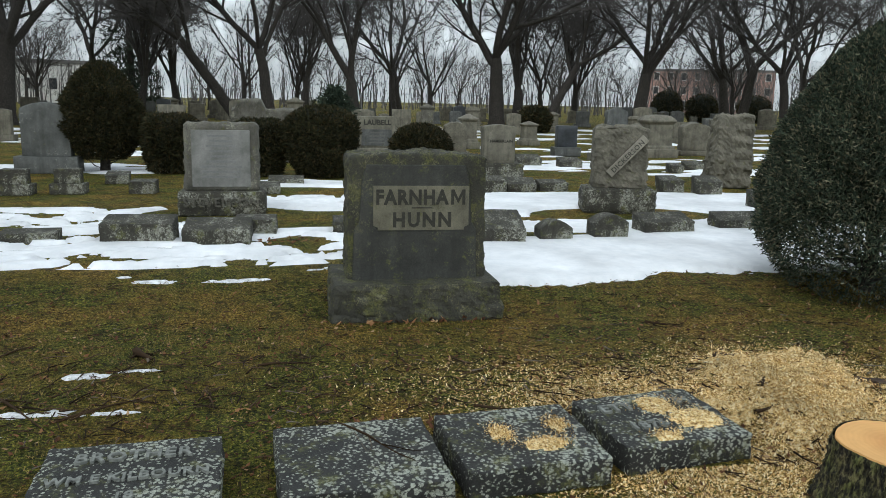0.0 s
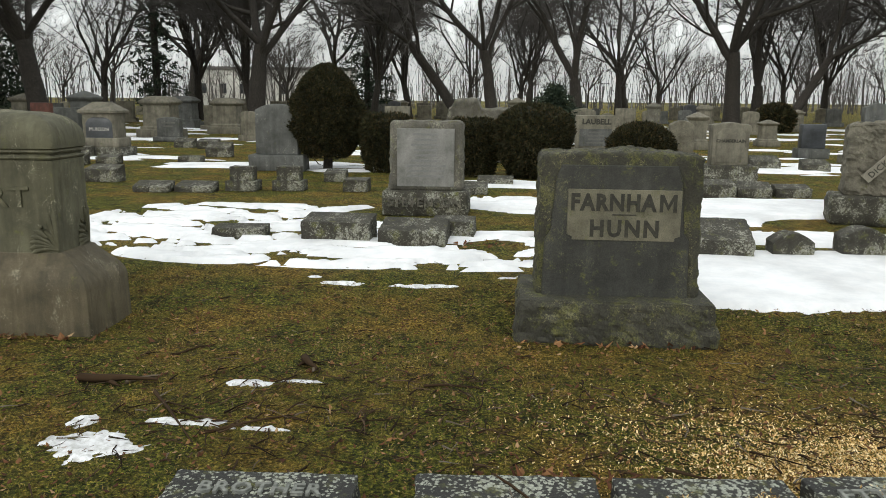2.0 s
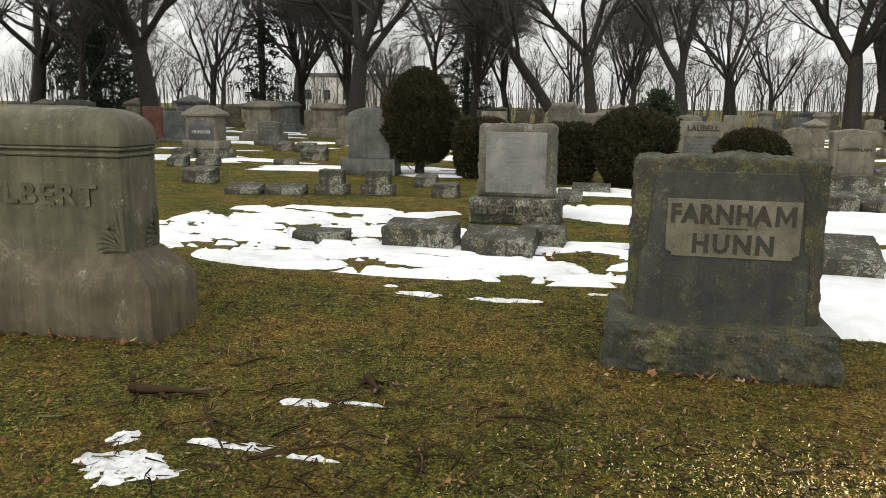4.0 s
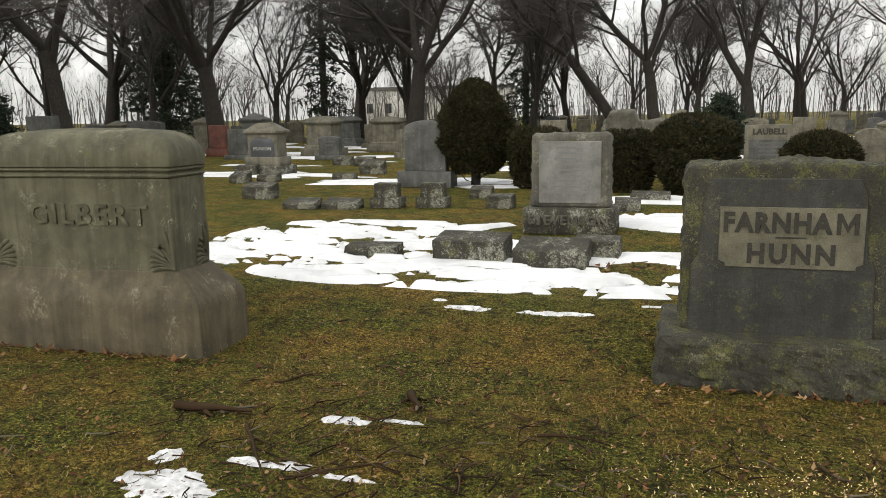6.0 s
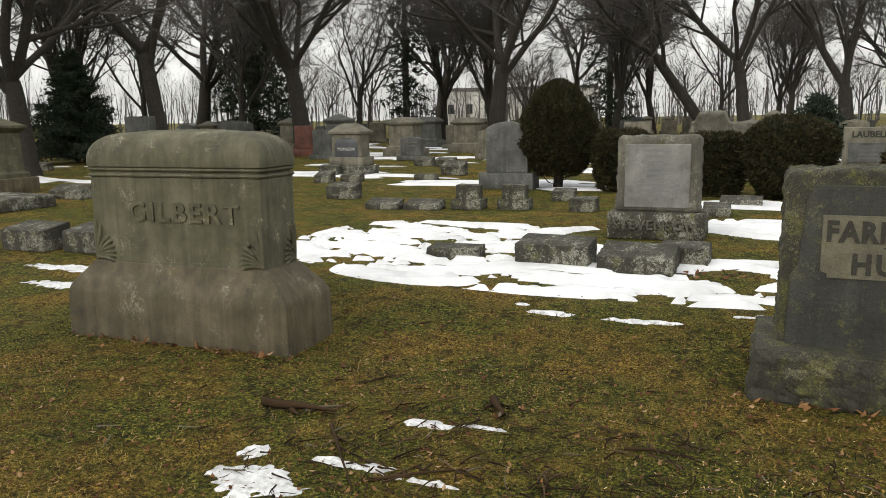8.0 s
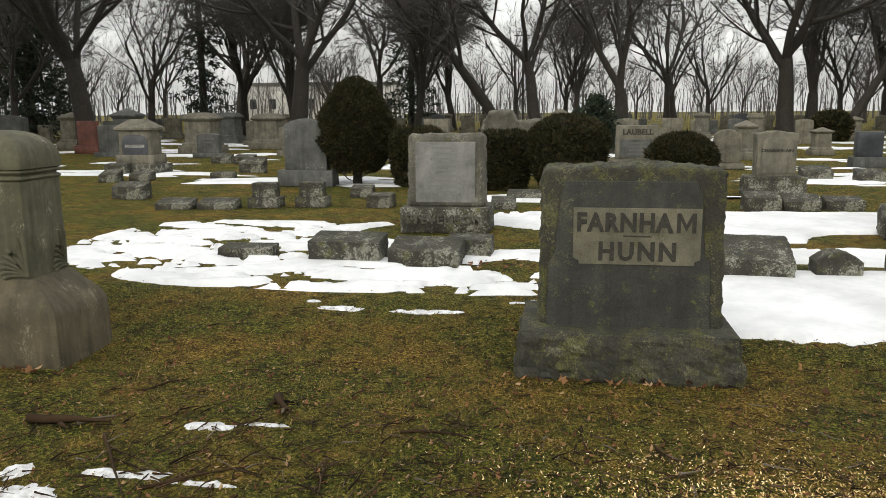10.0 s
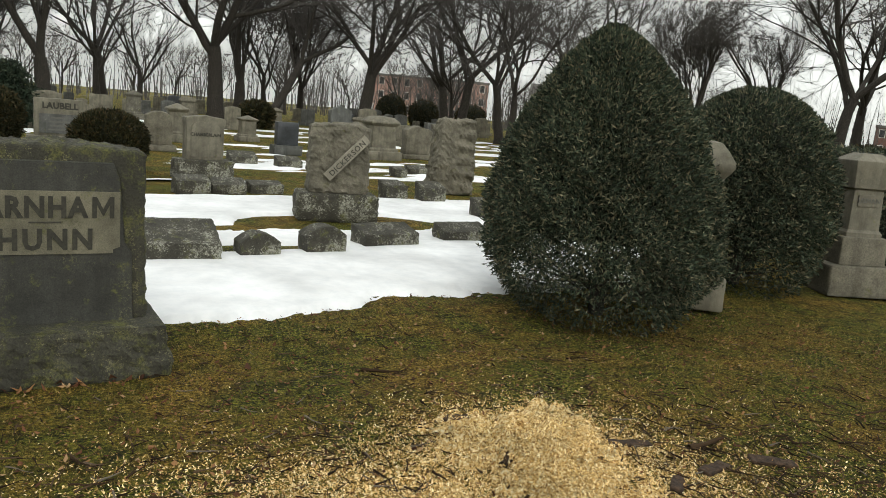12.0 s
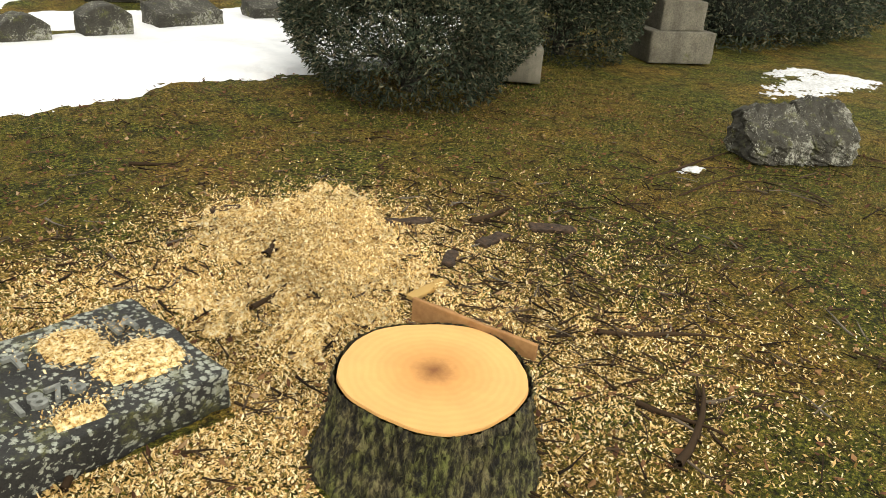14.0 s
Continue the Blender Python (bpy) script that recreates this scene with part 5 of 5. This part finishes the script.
BT = "tall bare deciduous tree with dark forking limbs"
kinds = [tree("bare_tree", "massive bare tree with a thick trunk and spreading limbs", 31, height=21, radius=0.50, spread=0.75, fork=0.21, stems=5),
         tree("bare_tree", "bare tree whose trunk divides low in two", 32, height=22, radius=0.46, spread=0.28, fork=0.13, stems=3, crook=0.35),
         tree("bare_tree", "leaning bare tree with crooked limbs", 33, height=18, radius=0.36, spread=0.8, fork=0.34, lean=-0.5, stems=4, crook=0.9),
         tree("bare_tree", BT, 34, height=19, radius=0.38, spread=0.7, fork=0.24, stems=4, crook=0.9),
         tree("bare_tree", "many-stemmed slender bare tree with upswept twigs", 35, height=23, radius=0.30, spread=0.18, fork=0.13, stems=6, crook=0.3),
         tree("bare_tree", "small bare tree at the edge of the cemetery", 36, height=16, radius=0.22, spread=0.6, fork=0.22, depth=3, stems=5, sprays=18)]
spots = ((0, -12.8, 32.5, 0.95, 20), (2, -3.0, 40.4, 0.95, 0), (3, -1.3, 38.5, 0.95, 40), (1, 3.3, 40.4, 1.0, 110), (5, 7.9, 56, 1.0, 60), (0, 12.1, 40.9, 1.0, 200), (1, 14.1, 43.5, 0.9, 30),
         (2, 14.3, 39.2, 0.8, 180), (0, 20.0, 38.0, 0.9, 300), (3, 26.0, 37.1, 0.9, 150), (3, 25.8, 31.2, 0.65, 80), (0, -18.6, 24.1, 0.85, 170), (0, -18.7, 10.7, 0.62, 250), (5, -26, 8, 0.9, 30), (4, -23.5, 6.5, 0.7, 80), (3, -20.3, 17.8, 0.9, 20),
         (4, -14.9, 38.2, 0.9, 10), (4, -19.5, 41.7, 1.0, 90), (4, -8.2, 54, 1.0, 0), (4, -9.4, 45.7, 0.95, 200), (3, 35.8, 18.5, 0.9, 140), (4, 41.7, 32.2, 1.0, 220), (3, 26.8, 33.5, 0.8, 10), (1, 52, 34, 1.0, 70),
         (0, -29, 30, 0.85, 30), (3, -34, 42, 1.0, 77), (0, 34, 52, 0.9, 130), (4, 22, 54, 1.0, 50), (3, 9, 62, 1.0, 30), (4, 1, 66, 1.1, 233), (3, -16, 62, 1.0, 130), (0, -26, 56, 1.0, 33),
         (3, 47, 24, 0.95, 220), (4, 56, 16, 1.1, 20), (3, 66, 4, 1.0, 90), (3, 68, -10, 1.0, 190), (4, 45, 20.5, 0.9, 75), (3, -24, 12, 0.9, 65), (5, -24, 27, 0.9, 15), (5, -31, 24, 0.9, 115), (5, -36, 33, 1.0, 215), (5, -21, 33, 0.9, 315), (5, 30, 44, 0.9, 45), (5, 17, 47, 0.9, 95), (5, 38, 38, 0.9, 195), (5, 0, 48, 0.9, 295), (5, 9, 46, 0.8, 20), (4, -27, 19, 0.9, 145), (4, -30, 36, 1.0, 100), (3, -38, 22, 0.9, 290), (0, 44, 46, 1.0, 170))
r = random.Random(5)
spots += tuple((5, (k - 15) * 5.0 + r.uniform(-2, 2), r.uniform(64, 98), r.uniform(0.7, 1.1), r.uniform(0, 360)) for k in range(34))
for kd, x, y, sc, rz in spots:
    copy_thing(kinds[kd], pose(x, y, 0, 0, 0, rz) @ Matrix.Scale(sc, 4))
for s in kinds:
    for o in (*s.children, s):
        bpy.data.objects.remove(o)

# belt of distant woods closing the view
v, f = [], []
r = random.Random(77)
for k in range(1700):
    a = radians(r.uniform(-75, 85))
    d = r.uniform(92, 150)
    x, y, h = d * math.sin(a), d * math.cos(a), r.uniform(6, 12.5)
    p = Vector((x, y, 0))
    tube(v, f, [p, p + Vector((r.gauss(0, 0.4), 0, h * 0.4)), p + Vector((r.gauss(0, 1.0), 0, h * 0.8))], [0.09, 0.05, 0.012], 3)
    for j in range(16):
        p = Vector((x + r.gauss(0, 0.7), y + r.gauss(0, 0.7), h * r.uniform(0.08, 0.7)))
        tip = p + Vector((r.gauss(0, 1.7), r.gauss(0, 1.0), h * r.uniform(0.12, 0.3)))
        k0 = len(v)
        v += [p + Vector((0.024, 0, 0)), p + Vector((-0.012, 0.02, 0)), p + Vector((-0.012, -0.02, 0)), tip]
        f += [(k0, k0 + 1, k0 + 3), (k0 + 1, k0 + 2, k0 + 3), (k0 + 2, k0, k0 + 3)]
tagged(obj("far_woods", v, f, TWIG), "hazy belt of distant bare woodland", "woods", kind="stuff")


# evergreens
def conifer(x, y, height, rad, seed, label, droop=0.25, size=0.16, count=9000, mat=None):
    rr = np.random.default_rng(seed)
    s = root("conifer", x, y, label, "tree")
    r2 = random.Random(seed)
    v, f, P, N = [], [], [], []
    tube(v, f, [Vector((0, 0, -0.1)), Vector((0, 0, height * 0.5)), Vector((0, 0, height))], [0.03 * height * 0.6, 0.014 * height, 0.01], 7)
    nb = 70
    for k in range(nb):
        t = 0.06 + 0.93 * k / nb
        ln = rad * (1 - t) ** 0.8 * r2.uniform(0.7, 1.1) + 0.1
        a = k * 2.4 + r2.uniform(-0.3, 0.3)
        z = t * height
        end = Vector((ln * math.cos(a), ln * math.sin(a), z - droop * ln + 0.1))
        mid = Vector((ln * 0.5 * math.cos(a), ln * 0.5 * math.sin(a), z + 0.02))
        tube(v, f, [Vector((0, 0, z)), mid, end], [0.02, 0.014, 0.004], 4)
        m = int(count * ln / (rad * nb) * 1.7) + 6
        u = rr.random(m) ** 0.7
        p = np.outer(1 - u, [0, 0, z]) + np.outer(u, list(end)) + rr.normal(0, 0.11 * ln + 0.04, (m, 3)) * [1, 1, 0.5]
        P.append(p)
        N.append(np.tile([math.cos(a), math.sin(a), -droop], (m, 1)))
    obj("trunk", v, f, BARK, s)
    V, F = leaf_cloud(rr, np.concatenate(P), np.concatenate(N), size, 2)
    obj("foliage", V.tolist(), F.tolist(), mat or PINE, s, "drooping needles")


conifer(-23.0, 16.2, 4.0, 1.75, 3, "small dark dense conifer among gravestones", 0.05, 0.12, 26000)
conifer(-20.8, 38.9, 13, 1.7, 4, "tall sparse dark spruce", 0.4, 0.3, 1800)
conifer(-26.5, 31.5, 10, 3.0, 6, "spreading dark pine behind gravestones", 0.2, 0.3, 4500)
conifer(-11.5, 54.6, 14, 2.6, 5, "tall dark pine among bare trees", 0.3, 0.32, 3200)
conifer(32.6, 9.4, 12, 3.3, 8, "weeping pale-green pine with drooping needles", 0.75, 0.26, 6000, PALE_PINE)
conifer(1.2, 22, 1.9, 1.3, 9, "low rounded evergreen shrub", 0.1, 0.14, 6000)
for k, (x, y, r_, h) in enumerate(((33, 60, 1.3, 2.8), (37, 61, 1.4, 2.6), (43, 62, 1.5, 2.6), (33, 15, 0.9, 1.6), (24, 10, 0.7, 1.2), (12.0, 33, 0.8, 1.3))):
    clipped_shrub("clipped_shrub", x, y, dome(r_), h, 2500, 0.2, YEW_BROWN, "dark rounded clipped shrub in the distance", 60 + k, core_from=0.02)

# ---- many more gravestones across the cemetery ----
r = random.Random(9)
mats = [PALE, BLUE_GREY, GREY_ROCK, PALE_ROCK, BLUE_GREY, PALE, DARK_POLISH]
made = []
GL = {PALE: "pale weathered gravestone in the distance", BLUE_GREY: "grey granite gravestone in the distance", GREY_ROCK: "rock-faced gravestone in the distance",
      PALE_ROCK: "rough pale gravestone in the distance", DARK_POLISH: "dark polished gravestone in the distance"}
protos = {}
for m in (PALE, BLUE_GREY, GREY_ROCK, PALE_ROCK, DARK_POLISH):
    for j in range(2):
        protos[m, j] = tablet(0, -60, 0.85, 1.05 + 0.2 * j, m, GL[m], 0.22, 0.1 * j, 0.04 if m in (GREY_ROCK, PALE_ROCK) else 0.0)
    protos[m, 2] = pedestal(0, -60, 0.75, 1.4, m, GL[m], r.random() < 0.5)
for row in range(12):
    y = 21 + row * 3.2
    for _ in range(int(7 + row * 1.6)):
        x = r.uniform(-0.85, 1.0) * (y + 6)
        if any((x - a) ** 2 + (y - b) ** 2 < 2.2 for a, b in made) or (abs(x - 13.7) < 1.5 and abs(y - 41) < 2):
            continue
        yy = y + r.uniform(-0.8, 0.8)
        made.append((x, yy))
        m = r.choice(mats)
        copy_thing(protos[m, r.choice((0, 0, 1, 1, 2))], pose(x, yy, gz(x, yy), 0, 0, r.uniform(-8, 8)) @ Matrix.Scale(r.uniform(0.6, 1.15), 4))
for s in protos.values():
    for o in (*s.children, s):
        bpy.data.objects.remove(o)

# ---- buildings beyond the cemetery ----
PINKBRICK = plain("pink_brick", [(0.3, (0.33, 0.19, 0.16)), (0.7, (0.46, 0.30, 0.26))], 3, 0.9)
BROWNBRICK = plain("brown_brick", [(0.3, (0.10, 0.05, 0.04)), (0.7, (0.17, 0.09, 0.075))], 3, 0.9)
WHITE = plain("white_siding", [(0.3, (0.6, 0.59, 0.55)), (0.7, (0.72, 0.71, 0.68))], 2, 0.8)
BLUE = plain("pale_blue_siding", [(0.3, (0.30, 0.37, 0.44)), (0.7, (0.38, 0.45, 0.52))], 2, 0.8)
ROOF = plain("grey_roof", [(0.3, (0.10, 0.095, 0.09)), (0.7, (0.2, 0.19, 0.18))], 2, 0.9)
GLASS = plain("dark_window_glass", [(0.3, (0.02, 0.022, 0.025)), (0.7, (0.05, 0.055, 0.06))], 1, 0.15, 0.0)


def building(name, x, y, rz, w, d, h, wall, label, storeys, bays, gable=0.0, win=(1.0, 1.5)):
    s = root(name, x, y, label, "building", rz=rz)
    v, f = rounded_box(w, d, h, r=0.02, res=50)
    obj("wall", v, f, wall, s)
    if gable:
        v = [(-w / 2 - .3, -d / 2 - .3, h), (w / 2 + .3, -d / 2 - .3, h), (w / 2 + .3, d / 2 + .3, h), (-w / 2 - .3, d / 2 + .3, h), (-w / 2 - .3, 0, h + gable), (w / 2 + .3, 0, h + gable)]
        obj("roof", v, [(0, 1, 5, 4), (2, 3, 4, 5), (0, 4, 3), (1, 2, 5), (3, 2, 1, 0)], ROOF, s)
    else:
        v, f = rounded_box(w + 0.5, d + 0.5, 0.5, r=0.05, res=50)
        obj("roof", v, f, ROOF, s, "flat roof with low parapet").location = (0, 0, h - 0.1)
    fv, ff = rounded_box(win[0] + 0.25, 0.1, win[1] + 0.25, r=0.01, res=50)
    pv, pf = rounded_box(win[0], 0.05, win[1], r=0.005, res=50)
    fm = pm = None
    for side in ("front", "end"):
        nb = bays if side == "front" else max(1, int(bays * d / w))
        for k in range(storeys):
            for b in range(nb):
                ln = w if side == "front" else d
                u, z = -ln / 2 + ln * (b + 0.5) / nb, h * (k + 0.32) / storeys
                pl = (u, -d / 2 - 0.02, z, 0, 0, 0) if side == "front" else (-w / 2 - 0.02, u, z, 0, 0, 90)
                if fm is None:
                    fr = obj("window_frame", fv, ff, WHITE, s)
                    fm = fr.data
                    fr.name = "window"
                else:
                    fr = new("window", fm)
                    fr.parent = s
                fr.matrix_basis = pose(*pl)
                if pm is None:
                    gl = obj("pane", pv, pf, GLASS, fr)
                    pm = gl.data
                else:
                    gl = new("pane", pm)
                    gl.parent = fr
                gl.location = (0, -0.05 if side == "front" else 0.05, 0.12)
    return s


building("apartment_block", 92, 157, -24, 26, 12, 9.0, PINKBRICK, "long pink brick three-storey building beyond the trees", 3, 9)
building("house", 86, 96, -40, 16, 10, 4.6, BLUE, "grey gabled shed beyond the cemetery", 1, 4, 3.2)
building("house", 167.6, 86, -62, 12, 9, 6.5, BROWNBRICK, "brown brick two-storey house with white windows", 2, 5)
building("house", 171.7, 77, -64, 11, 9, 4.8, WHITE, "white siding house with hipped roof", 1, 3, 2.0)
building("house", 149.6, 53, -69, 13, 9, 4.6, BLUE, "pale blue siding house", 1, 3, 2.2)
building("house", -38, 118, 8, 24, 12, 5.5, WHITE, "low white commercial building behind trees", 1, 8)

# fence along the far boundary and utility poles
GREYMETAL = plain("weathered_metal", [(0.3, (0.16, 0.16, 0.16)), (0.7, (0.3, 0.3, 0.3))], 5, 0.6)
fence = root("fence", 12, 88, "grey wire fence along the far boundary", "fence")
for k in range(24):
    v, f = [], []
    tube(v, f, [Vector((0, 0, -0.1)), Vector((0, 0, 2.2))], [0.04, 0.04], 5)
    obj("post", v, f, GREYMETAL, fence).location = (-30 + k * 2.6, 0, 0)
for z in (0.2, 0.8, 1.5, 2.15):
    v, f = [], []
    tube(v, f, [Vector((-30, 0, z)), Vector((30, 0, z))], [0.015, 0.015], 4)
    obj("wire", v, f, GREYMETAL, fence)
for x, y, h in ((8.7, 66, 11), (-23.5, 62, 12), (25, 80, 11), (-5, 90, 11)):
    s = root("utility_pole", x, y, "weathered wooden utility pole", "pole")
    v, f = [], []
    tube(v, f, [Vector((0, 0, -0.2)), Vector((0, 0, h))], [0.16, 0.11], 7)
    obj("post", v, f, BARK, s)
    v, f = rounded_box(2.2, 0.1, 0.12, r=0.01, res=5)
    obj("crossarm", v, f, BARK, s).location = (0, 0, h - 0.9)
